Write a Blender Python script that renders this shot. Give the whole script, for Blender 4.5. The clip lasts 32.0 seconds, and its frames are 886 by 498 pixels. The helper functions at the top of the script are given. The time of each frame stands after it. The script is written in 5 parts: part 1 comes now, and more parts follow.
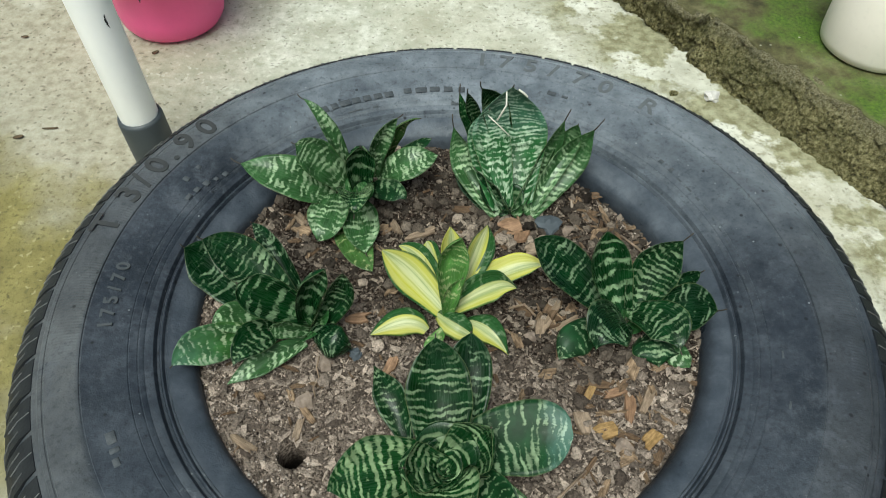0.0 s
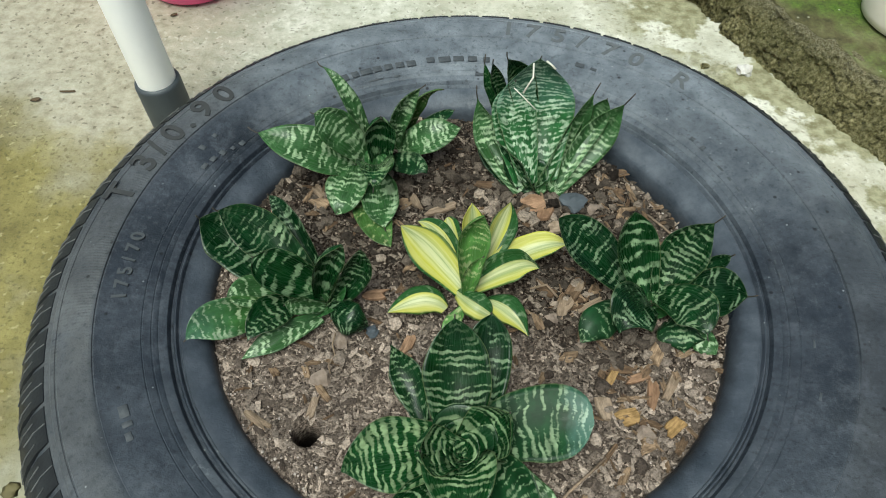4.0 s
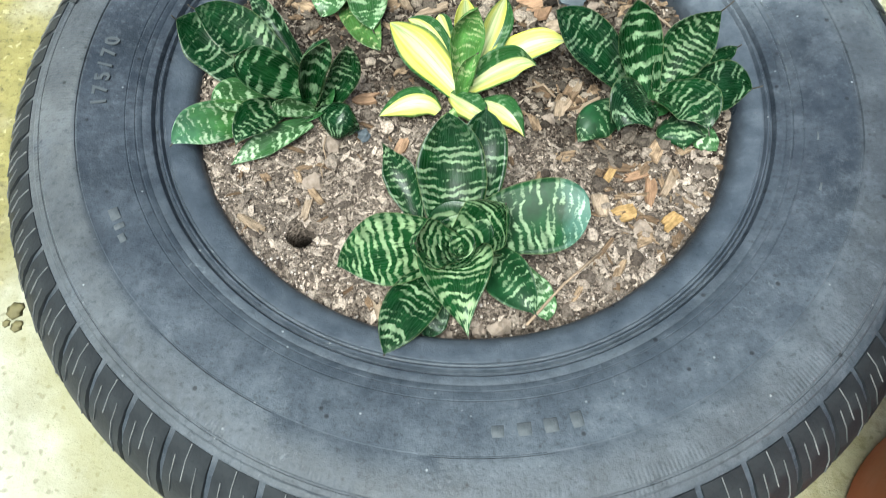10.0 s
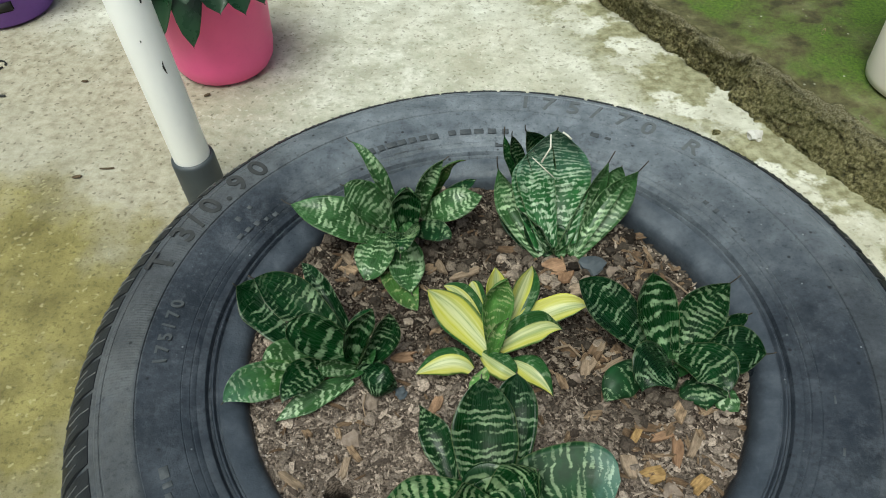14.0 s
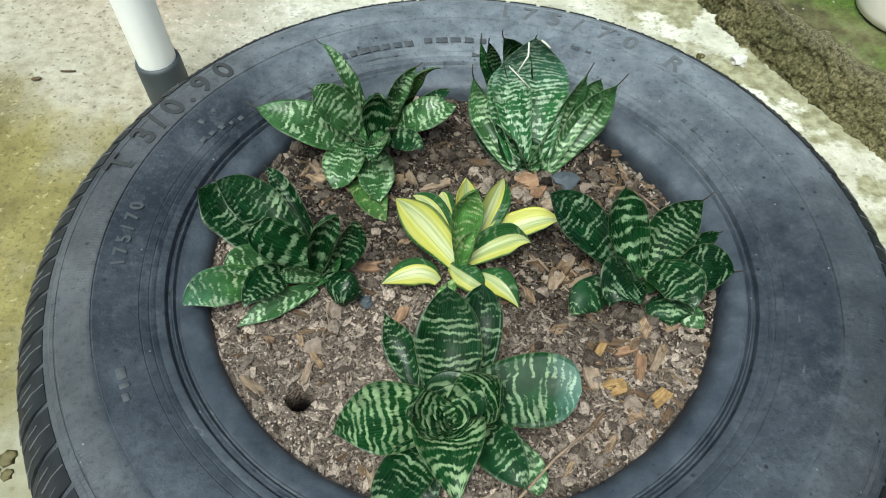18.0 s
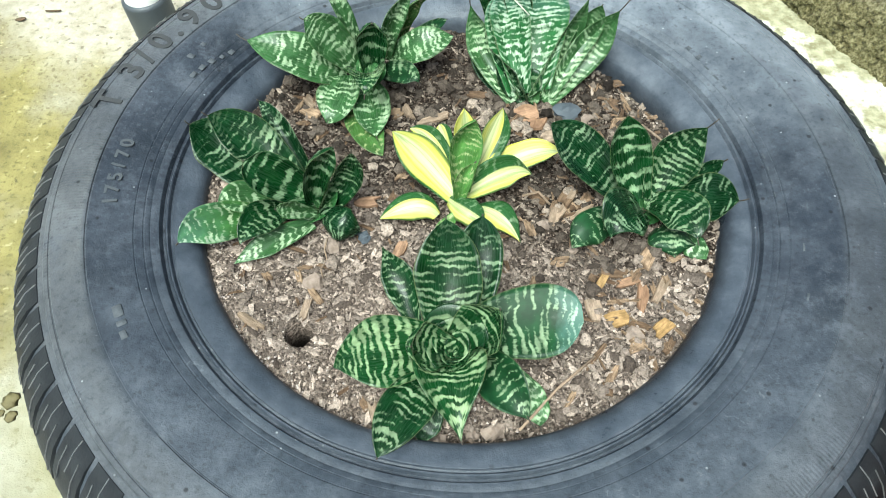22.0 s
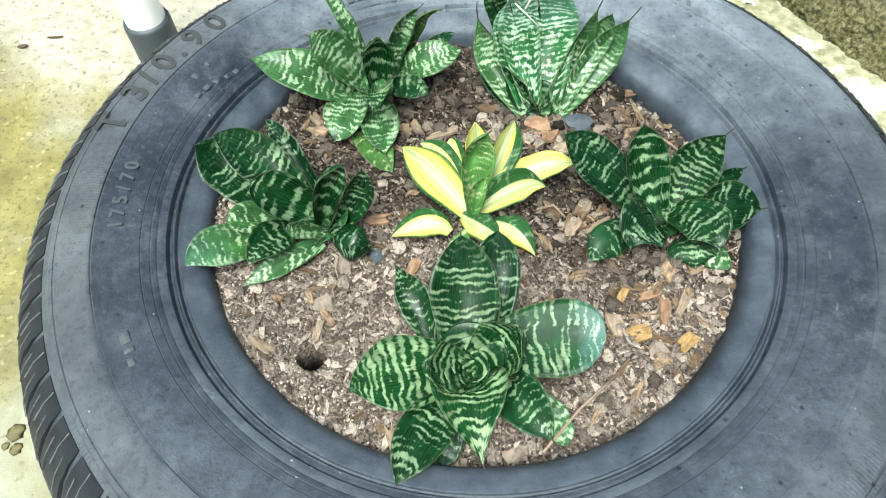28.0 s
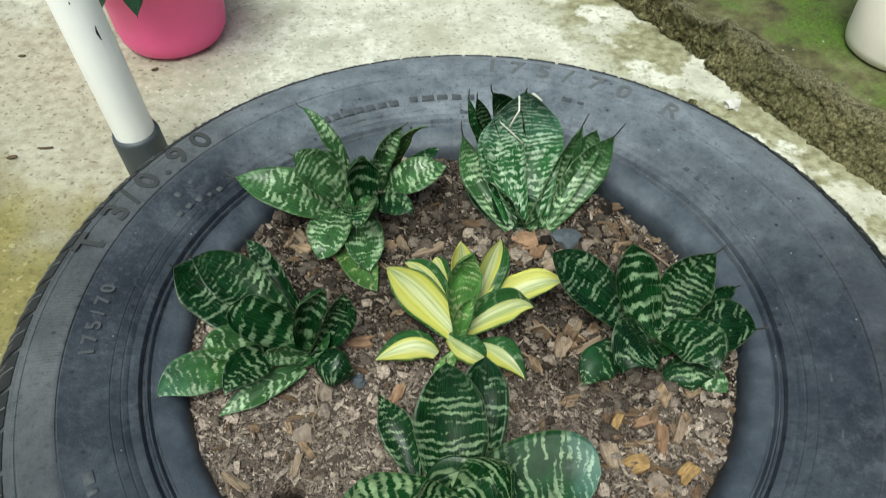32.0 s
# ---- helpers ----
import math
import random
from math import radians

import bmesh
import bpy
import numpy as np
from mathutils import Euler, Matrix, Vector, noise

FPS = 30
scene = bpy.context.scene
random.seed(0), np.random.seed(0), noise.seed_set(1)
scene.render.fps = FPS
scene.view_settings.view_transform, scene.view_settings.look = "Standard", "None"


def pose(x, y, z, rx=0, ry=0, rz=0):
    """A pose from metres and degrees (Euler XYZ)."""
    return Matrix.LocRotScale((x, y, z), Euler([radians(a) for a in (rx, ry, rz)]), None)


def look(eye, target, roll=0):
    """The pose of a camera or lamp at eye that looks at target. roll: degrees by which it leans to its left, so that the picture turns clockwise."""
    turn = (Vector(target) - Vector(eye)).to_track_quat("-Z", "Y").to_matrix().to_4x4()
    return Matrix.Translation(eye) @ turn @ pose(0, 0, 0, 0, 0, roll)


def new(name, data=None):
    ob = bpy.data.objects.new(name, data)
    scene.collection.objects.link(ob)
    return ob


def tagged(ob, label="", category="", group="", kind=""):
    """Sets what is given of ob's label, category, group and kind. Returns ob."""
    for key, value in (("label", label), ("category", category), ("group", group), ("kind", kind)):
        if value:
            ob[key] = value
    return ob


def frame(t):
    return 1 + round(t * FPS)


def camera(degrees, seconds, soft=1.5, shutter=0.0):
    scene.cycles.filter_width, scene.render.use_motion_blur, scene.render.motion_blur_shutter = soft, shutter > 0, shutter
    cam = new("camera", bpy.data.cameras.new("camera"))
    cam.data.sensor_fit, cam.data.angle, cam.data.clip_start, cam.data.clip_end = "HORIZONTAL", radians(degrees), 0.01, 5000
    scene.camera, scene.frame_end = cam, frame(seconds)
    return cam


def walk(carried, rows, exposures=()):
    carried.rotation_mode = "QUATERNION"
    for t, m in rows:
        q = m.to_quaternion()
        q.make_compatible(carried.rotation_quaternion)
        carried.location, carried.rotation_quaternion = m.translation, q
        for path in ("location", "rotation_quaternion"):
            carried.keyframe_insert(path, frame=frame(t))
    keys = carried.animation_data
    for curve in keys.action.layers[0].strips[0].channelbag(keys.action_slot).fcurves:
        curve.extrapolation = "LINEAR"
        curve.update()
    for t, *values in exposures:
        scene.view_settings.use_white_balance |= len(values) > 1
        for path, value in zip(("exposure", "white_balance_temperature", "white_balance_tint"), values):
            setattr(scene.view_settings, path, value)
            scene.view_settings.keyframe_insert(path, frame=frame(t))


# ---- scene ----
cam = camera(62.50, 32.0, soft=1.0, shutter=0.7)
PATH = [
    (0, (-0.0139, -0.2659, 0.5320), (0.0022, 0.3654, -0.2434), 1.70),
    (0.5, (-0.0159, -0.2599, 0.5286), (0.0029, 0.3588, -0.2568), 2.08),
    (1, (-0.0147, -0.2505, 0.5244), (-0.0072, 0.3619, -0.2660), 1.20),
    (1.5, (-0.0134, -0.2502, 0.5225), (-0.0141, 0.3627, -0.2677), 0.59),
    (2, (-0.0153, -0.2516, 0.5273), (-0.0320, 0.3681, -0.2574), -0.14),
    (2.5, (-0.0166, -0.2570, 0.5299), (-0.0310, 0.3578, -0.2586), -0.25),
    (3, (-0.0167, -0.2592, 0.5289), (-0.0258, 0.3438, -0.2688), 0.71),
    (3.5, (-0.0163, -0.2559, 0.5265), (-0.0255, 0.3435, -0.2739), 1.14),
    (5.5, (-0.0140, -0.2519, 0.5234), (-0.0077, 0.3364, -0.2852), 1.98),
    (6, (-0.0118, -0.2551, 0.5225), (-0.0115, 0.3337, -0.2858), 1.23),
    (6.5, (-0.0111, -0.2585, 0.5247), (-0.0070, 0.3282, -0.2851), 1.76),
    (7, (-0.0108, -0.2652, 0.5296), (-0.0071, 0.3139, -0.2857), 2.27),
    (7.5, (-0.0074, -0.2708, 0.5262), (-0.0164, 0.2772, -0.3103), 0.55),
    (8, (-0.0055, -0.2763, 0.5234), (-0.0265, 0.2560, -0.3229), -0.74),
    (8.5, (-0.0066, -0.2784, 0.5196), (-0.0178, 0.2241, -0.3449), 0.40),
    (9, (-0.0085, -0.2782, 0.5125), (-0.0264, 0.2072, -0.3616), -0.76),
    (9.5, (-0.0098, -0.2764, 0.5061), (-0.0163, 0.1859, -0.3805), -0.17),
    (10, (-0.0136, -0.2777, 0.4979), (-0.0118, 0.1581, -0.4021), 0.88),
    (10.5, (-0.0120, -0.2831, 0.5011), (-0.0175, 0.1436, -0.4033), -0.47),
    (11, (-0.0111, -0.2840, 0.5063), (-0.0325, 0.1780, -0.3804), -1.93),
    (11.5, (-0.0091, -0.2780, 0.5165), (-0.0424, 0.2428, -0.3365), -2.14),
    (12, (-0.0151, -0.2731, 0.5229), (-0.0352, 0.3007, -0.2959), -0.16),
    (12.5, (-0.0166, -0.2653, 0.5328), (-0.0365, 0.3601, -0.2474), -1.28),
    (13, (-0.0209, -0.2614, 0.5359), (-0.0476, 0.3820, -0.2292), -0.76),
    (13.5, (-0.0188, -0.2635, 0.5383), (-0.0577, 0.3987, -0.2100), -1.83),
    (14, (-0.0194, -0.2674, 0.5392), (-0.0541, 0.3993, -0.2054), -1.38),
    (14.5, (-0.0205, -0.2642, 0.5356), (-0.0511, 0.3902, -0.2199), -1.04),
    (16.5, (-0.0141, -0.2679, 0.5277), (-0.0243, 0.3680, -0.2440), -0.08),
    (17, (-0.0137, -0.2679, 0.5252), (-0.0148, 0.3483, -0.2625), 1.87),
    (17.5, (-0.0146, -0.2725, 0.5257), (-0.0111, 0.3312, -0.2715), 3.01),
    (18, (-0.0129, -0.2707, 0.5221), (-0.0161, 0.3244, -0.2816), 2.39),
    (18.5, (-0.0136, -0.2719, 0.5206), (-0.0152, 0.3206, -0.2849), 2.47),
    (19, (-0.0104, -0.2719, 0.5188), (-0.0113, 0.3127, -0.2925), 1.97),
    (19.5, (-0.0109, -0.2740, 0.5217), (-0.0084, 0.3154, -0.2860), 2.44),
    (20, (-0.0131, -0.2773, 0.5201), (-0.0190, 0.3037, -0.2938), 1.54),
    (20.5, (-0.0129, -0.2774, 0.5194), (-0.0168, 0.2883, -0.3052), 1.65),
    (21, (-0.0139, -0.2772, 0.5194), (-0.0209, 0.2840, -0.3082), 1.43),
    (21.5, (-0.0114, -0.2742, 0.5156), (-0.0135, 0.2740, -0.3208), 1.76),
    (22, (-0.0118, -0.2739, 0.5106), (-0.0126, 0.2639, -0.3324), 1.74),
    (22.5, (-0.0127, -0.2729, 0.5086), (-0.0087, 0.2492, -0.3443), 1.88),
    (23, (-0.0108, -0.2746, 0.5009), (-0.0173, 0.2123, -0.3726), -0.12),
    (23.5, (-0.0109, -0.2788, 0.4950), (-0.0136, 0.1952, -0.3855), 0.03),
    (24, (-0.0115, -0.2808, 0.4909), (-0.0221, 0.1692, -0.4021), -1.50),
    (24.5, (-0.0139, -0.2878, 0.4847), (-0.0285, 0.1258, -0.4257), -1.49),
    (25, (-0.0163, -0.2863, 0.4844), (-0.0193, 0.1471, -0.4168), -0.06),
    (25.5, (-0.0169, -0.2787, 0.4931), (-0.0333, 0.2075, -0.3806), -1.16),
    (27.5, (-0.0161, -0.2684, 0.4961), (-0.0257, 0.2759, -0.3427), -0.74),
    (28, (-0.0180, -0.2687, 0.5002), (-0.0239, 0.2907, -0.3286), -0.10),
    (28.5, (-0.0187, -0.2666, 0.5005), (-0.0245, 0.3039, -0.3208), -0.49),
    (29, (-0.0171, -0.2633, 0.4998), (-0.0332, 0.3160, -0.3152), -1.95),
    (29.5, (-0.0154, -0.2557, 0.4952), (-0.0252, 0.3382, -0.3092), -1.80),
    (30, (-0.0160, -0.2513, 0.4947), (-0.0196, 0.3587, -0.2977), -0.82),
    (30.5, (-0.0153, -0.2500, 0.4918), (-0.0137, 0.3640, -0.2975), -0.92),
    (31, (-0.0115, -0.2476, 0.4943), (-0.0084, 0.3825, -0.2822), -0.14),
    (31.5, (-0.0127, -0.2445, 0.4939), (-0.0086, 0.3952, -0.2748), -0.22),
    (32, (-0.0126, -0.2451, 0.5019), (-0.0119, 0.4088, -0.2547), -0.14),
]
EXPOSURES = [(0, -0.06, 6120, -5), (3.5, -0.03, 6120, -5), (6, 0.21, 6000, -5), (7, 0.34, 5950, -5), (8, 0.74, 5890, -5), (9, 0.96, 5900, -5), (11, 1.08, 5900, -5), (12, 0.82, 5940, -5), (13, -0.09, 6170, -5), (14.5, -0.14, 6190, -5), (17, 0.02, 6020, -5), (19, 0.48, 5900, -5), (21, 0.78, 5850, -5), (22, 0.96, 5870, -5), (23, 1.09, 5890, -5), (25.5, 1.16, 5940, -5), (28, 1.02, 5920, -5), (29, 0.86, 5940, -5), (30, 0.52, 5990, -5), (31, 0.19, 6120, -5), (32, 0.06, 6120, -5)]
walk(cam, [(t, look(eye, target, roll)) for t, eye, target, roll in PATH], EXPOSURES)

# ---- light: bright overcast daylight, the sky's brightest part behind and above the tyre ----
world = bpy.data.worlds.new("sky")
scene.world = world
world.use_nodes = True
wn = world.node_tree.nodes
sky = wn.new("ShaderNodeTexSky")
sky.sky_type = "NISHITA"
sky.sun_disc = False
sky.sun_elevation, sky.sun_rotation = radians(66), radians(204)
sky.air_density, sky.dust_density, sky.ozone_density = 0.7, 8.0, 0.6
world.node_tree.links.new(sky.outputs[0], wn["Background"].inputs[0])
wn["Background"].inputs[1].default_value = 0.087
sun = new("sun", bpy.data.lights.new("sun", "SUN"))
sun.data.energy, sun.data.angle, sun.data.color = 3.0, radians(34), (1.0, 0.98, 0.945)
sun.matrix_world = look((-0.35, -0.80, 2.0), (0, 0, 0))


# ---- materials ----
class Nodes:
    """A small wrapper that builds one node material."""

    def __init__(self, name):
        self.mat = bpy.data.materials.new(name)
        self.mat.use_nodes = True
        self.tree = self.mat.node_tree
        self.bsdf = self.tree.nodes["Principled BSDF"]

    def put(self, socket, value):
        if hasattr(value, "is_output"):
            self.tree.links.new(value, socket)
        elif value is not None:
            socket.default_value = value

    def node(self, kind, **inputs):
        n = self.tree.nodes.new(kind)
        for key, value in inputs.items():
            self.put(n.inputs[key.replace("_", " ")], value)
        return n

    def coords(self, which="Object"):
        return self.node("ShaderNodeTexCoord").outputs[which]

    def scaled(self, vec, s, offset=(0, 0, 0)):
        n = self.node("ShaderNodeMapping")
        self.put(n.inputs["Vector"], vec)
        n.inputs["Scale"].default_value = s if isinstance(s, tuple) else (s, s, s)
        self.put(n.inputs["Location"], offset)
        return n.outputs[0]

    def noise(self, vec, scale, detail=4.0, rough=0.55, warp=0.0):
        n = self.node("ShaderNodeTexNoise", Vector=vec, Scale=scale, Detail=detail, Roughness=rough, Distortion=warp)
        return n.outputs["Fac"]

    def cells(self, vec, scale, feature="F1"):
        n = self.node("ShaderNodeTexVoronoi", Vector=vec, Scale=scale)
        n.feature = feature
        return n

    def ramp(self, fac, *stops):
        n = self.node("ShaderNodeValToRGB", Fac=fac)
        el = n.color_ramp.elements
        while len(el) < len(stops):
            el.new(0.5)
        for e, (at, col) in zip(el, stops):
            e.position = at
            e.color = (col, col, col, 1) if isinstance(col, (int, float)) else (*col, 1)
        return n.outputs[0]

    def mix(self, fac, a, b, mode="MIX"):
        n = self.tree.nodes.new("ShaderNodeMix")
        n.data_type, n.blend_type = "RGBA", mode
        self.put(n.inputs[0], fac)
        for s, v in ((n.inputs[6], a), (n.inputs[7], b)):
            self.put(s, (*v, 1) if isinstance(v, tuple) and len(v) == 3 else v)
        return n.outputs[2]

    def math(self, op, a, b=0.0, c=0.0, clamp=False):
        n = self.tree.nodes.new("ShaderNodeMath")
        n.operation, n.use_clamp = op, clamp
        for s, v in zip(n.inputs, (a, b, c)):
            self.put(s, v)
        return n.outputs[0]

    def split(self, vec):
        return self.node("ShaderNodeSeparateXYZ", Vector=vec).outputs

    def join(self, x, y, z):
        return self.node("ShaderNodeCombineXYZ", X=x, Y=y, Z=z).outputs[0]

    def chance(self):
        return self.node("ShaderNodeObjectInfo").outputs["Random"]

    def island(self):
        return self.node("ShaderNodeNewGeometry").outputs["Random Per Island"]

    def bump(self, height, distance, strength=1.0, after=None):
        n = self.node("ShaderNodeBump", Height=height, Distance=distance, Strength=strength)
        if after is not None:
            self.put(n.inputs["Normal"], after)
        return n.outputs[0]

    def out(self, color, rough=0.6, normal=None, metal=0.0, spec=None):
        self.put(self.bsdf.inputs["Base Color"], (*color, 1) if isinstance(color, tuple) else color)
        self.put(self.bsdf.inputs["Roughness"], rough)
        self.put(self.bsdf.inputs["Metallic"], metal)
        if normal is not None:
            self.put(self.bsdf.inputs["Normal"], normal)
        if spec is not None:
            self.put(self.bsdf.inputs["Specular IOR Level"], spec)
        return self.mat


def concrete_material():
    m = Nodes("worn_concrete")
    p = m.coords()
    big, mid, fine, crumb = m.noise(p, 3.2, 5), m.noise(p, 16, 7, 0.62), m.noise(p, 160, 4, 0.7), m.noise(p, 75, 5, 0.65)
    c = m.ramp(mid, (0.32, (0.35, 0.34, 0.28)), (0.47, (0.52, 0.515, 0.455)), (0.60, (0.67, 0.665, 0.62)))
    c = m.mix(m.ramp(big, (0.42, 0.0), (0.62, 0.55)), c, (0.42, 0.39, 0.30))
    c = m.mix(m.ramp(crumb, (0.34, 0.75), (0.46, 0.0)), c, (0.32, 0.305, 0.235))
    c = m.mix(m.ramp(crumb, (0.60, 0.0), (0.68, 0.7)), c, (0.66, 0.655, 0.62))
    c = m.mix(m.ramp(fine, (0.30, 0.5), (0.44, 0.0)), c, (0.26, 0.23, 0.18))
    # short dark flecks
    turned = m.scaled(m.mix(0.03, p, m.node("ShaderNodeTexNoise", Vector=p, Scale=25.0).outputs["Color"]), (1, 1, 0.2))
    flecks = m.ramp(m.math("ADD", m.cells(turned, 70).outputs["Distance"], m.math("MULTIPLY", m.math("SUBTRACT", m.noise(p, 210, 2), 0.5), 0.35)), (0.12, 0.85), (0.19, 0.0))
    spread = m.ramp(m.noise(p, 9, 5), (0.48, 0.05), (0.62, 1.0))
    c = m.mix(m.math("MULTIPLY", flecks, spread), c, (0.10, 0.095, 0.065))
    more = m.ramp(m.math("ADD", m.cells(m.scaled(turned, 1.0, (0.37, 0.11, 0.0)), 120).outputs["Distance"], m.math("MULTIPLY", m.math("SUBTRACT", m.noise(p, 300, 2), 0.5), 0.5)), (0.14, 0.8), (0.25, 0.0))
    x, y, _ = m.split(p)
    damp_and_shade = m.math("ADD", m.math("POWER", m.math("DIVIDE", m.math("SUBTRACT", x, 0.30), 0.20), 2.0), m.math("POWER", m.math("DIVIDE", m.math("ADD", y, 0.27), 0.17), 2.0))
    damp_and_shade = m.ramp(m.math("ADD", damp_and_shade, m.math("MULTIPLY", m.math("SUBTRACT", m.noise(p, 16, 6), 0.5), 1.8)), (0.5, 1.0), (1.3, 0.0))
    c = m.mix(m.math("MULTIPLY", damp_and_shade, 0.88), c, m.mix(m.ramp(crumb, (0.42, 0.0), (0.62, 1.0)), (0.026, 0.026, 0.018), (0.105, 0.105, 0.078)))  # the shade between tyre and orange pot, painted as a dark patch
    west = m.math("ADD", m.math("POWER", m.math("DIVIDE", m.math("ADD", x, 0.52), 0.33), 2.0), m.math("POWER", m.math("DIVIDE", m.math("ADD", y, -0.32), 0.42), 2.0))
    west = m.ramp(m.math("ADD", west, m.math("MULTIPLY", m.math("SUBTRACT", m.noise(p, 10, 6), 0.5), 2.4)), (0.3, 1.0), (1.5, 0.0))
    c = m.mix(m.math("MULTIPLY", west, 0.85), c, m.mix(m.ramp(crumb, (0.38, 0.0), (0.60, 1.0)), (0.25, 0.222, 0.160), (0.40, 0.37, 0.295)))
    c = m.mix(m.math("MULTIPLY", more, m.math("ADD", m.math("MULTIPLY", west, 0.4), 0.10)), c, (0.15, 0.13, 0.10))
    # darker and more yellowish towards the south-west of the tyre
    sw_tone = m.ramp(m.math("ADD", m.math("ADD", y, m.math("MULTIPLY", x, 0.45)), m.math("MULTIPLY", m.math("SUBTRACT", mid, 0.5), 0.3)), (-0.20, 0.9), (0.06, 0.0))
    c = m.mix(sw_tone, c, m.mix(m.ramp(crumb, (0.36, 0.0), (0.60, 1.0)), (0.25, 0.235, 0.170), (0.41, 0.39, 0.305)))
    # pale crumbs of aggregate on a greyish-green worn patch, north of the tyre
    worn = m.math("ADD", m.math("POWER", m.math("DIVIDE", m.math("ADD", x, 0.13), 0.26), 2.0), m.math("POWER", m.math("DIVIDE", m.math("ADD", y, -0.47), 0.20), 2.0))
    worn = m.ramp(m.math("ADD", worn, m.math("MULTIPLY", m.math("SUBTRACT", m.noise(p, 13, 6, 0.65), 0.5), 2.6)), (0.2, 1.0), (1.5, 0.0))
    c = m.mix(m.math("MULTIPLY", worn, m.ramp(crumb, (0.40, 0.55), (0.58, 0.0))), c, (0.40, 0.41, 0.33))
    warped = m.mix(0.012, p, m.node("ShaderNodeTexNoise", Vector=p, Scale=140.0).outputs["Color"])
    grain = m.cells(m.scaled(warped, (1, 1, 0.2)), 150)
    pick = m.ramp(m.split(grain.outputs["Color"])[0], (0.66, 0.0), (0.72, 1.0))
    pale = m.math("MULTIPLY", pick, m.ramp(grain.outputs["Distance"], (0.22, 0.8), (0.42, 0.0)))
    c = m.mix(m.math("MULTIPLY", pale, m.math("ADD", m.math("MULTIPLY", worn, 0.45), 0.08)), c, (0.74, 0.73, 0.69))
    # greyer and darker towards the south-west
    sw_dark = m.math("ADD", m.math("ADD", m.math("MULTIPLY", x, -1.0), m.math("MULTIPLY", y, -1.1)), m.math("MULTIPLY", m.math("SUBTRACT", m.noise(p, 9, 6, 0.65), 0.5), 0.5))
    c = m.mix(m.ramp(sw_dark, (0.02, 0.0), (0.42, 0.85)), c, m.mix(m.ramp(mid, (0.36, 0.0), (0.60, 1.0)), (0.27, 0.26, 0.205), (0.42, 0.41, 0.36)))
    # an olive film of algae, west of the tyre
    d = m.math("ADD", m.math("POWER", m.math("DIVIDE", m.math("ADD", x, 0.50), 0.25), 2.0), m.math("POWER", m.math("DIVIDE", m.math("ADD", y, -0.08), 0.25), 2.0))
    d = m.math("ADD", d, m.math("MULTIPLY", m.math("SUBTRACT", m.noise(p, 11, 6), 0.5), 2.2))
    c = m.mix(m.ramp(d, (0.0, 0.88), (4.2, 0.0)), c, (0.29, 0.258, 0.168))
    c = m.mix(m.ramp(d, (0.35, 0.92), (1.5, 0.0)), c, m.mix(m.ramp(mid, (0.35, 0.0), (0.62, 1.0)), (0.105, 0.088, 0.018), (0.27, 0.238, 0.080)))
    c = m.mix(m.math("MULTIPLY", m.ramp(d, (0.6, 1.0), (2.0, 0.0)), m.ramp(m.noise(p, 190, 5, 0.75), (0.36, 0.7), (0.47, 0.0))), c, (0.075, 0.062, 0.020))
    c = m.mix(m.math("MULTIPLY", m.ramp(d, (0.6, 0.8), (2.0, 0.0)), m.math("MULTIPLY", pick, m.ramp(grain.outputs["Distance"], (0.18, 0.6), (0.34, 0.0)))), c, (0.46, 0.42, 0.25))
    c = m.mix(m.math("MULTIPLY", more, 0.5), c, (0.07, 0.06, 0.03))
    # yellow-green algae at the tyre's foot
    r = m.math("SQRT", m.math("ADD", m.math("MULTIPLY", x, x), m.math("MULTIPLY", y, y)))
    foot = m.math("ADD", r, m.math("MULTIPLY", m.math("SUBTRACT", m.noise(p, 18, 5), 0.5), 0.13))
    c = m.mix(m.ramp(foot, (0.30, 0.6), (0.36, 0.0)), c, (0.17, 0.155, 0.045))
    # damp patches beside the kerb
    e = m.math("ADD", m.math("MULTIPLY", x, 0.85), m.math("MULTIPLY", y, 0.526))
    near = m.ramp(m.math("ADD", e, m.math("MULTIPLY", m.math("SUBTRACT", mid, 0.5), 0.20)), (0.375, 0.0), (0.43, 1.0))
    damp_and_shade = m.math("MULTIPLY", near, m.ramp(m.noise(p, 15, 6, 0.6), (0.46, 0.0), (0.51, 0.95)))
    c = m.mix(damp_and_shade, c, m.mix(m.ramp(crumb, (0.4, 0.0), (0.6, 1.0)), (0.17, 0.16, 0.085), (0.34, 0.33, 0.22)))
    c = m.mix(1.0, c, (1.06, 1.06, 1.0), "MULTIPLY")
    height = m.math("ADD", m.math("MULTIPLY", mid, 0.5), m.math("ADD", m.math("MULTIPLY", fine, 0.3), m.math("MULTIPLY", crumb, 0.5)))
    return m.out(c, m.ramp(mid, (0.3, 0.7), (0.7, 0.88)), m.bump(height, 0.005, 0.7))


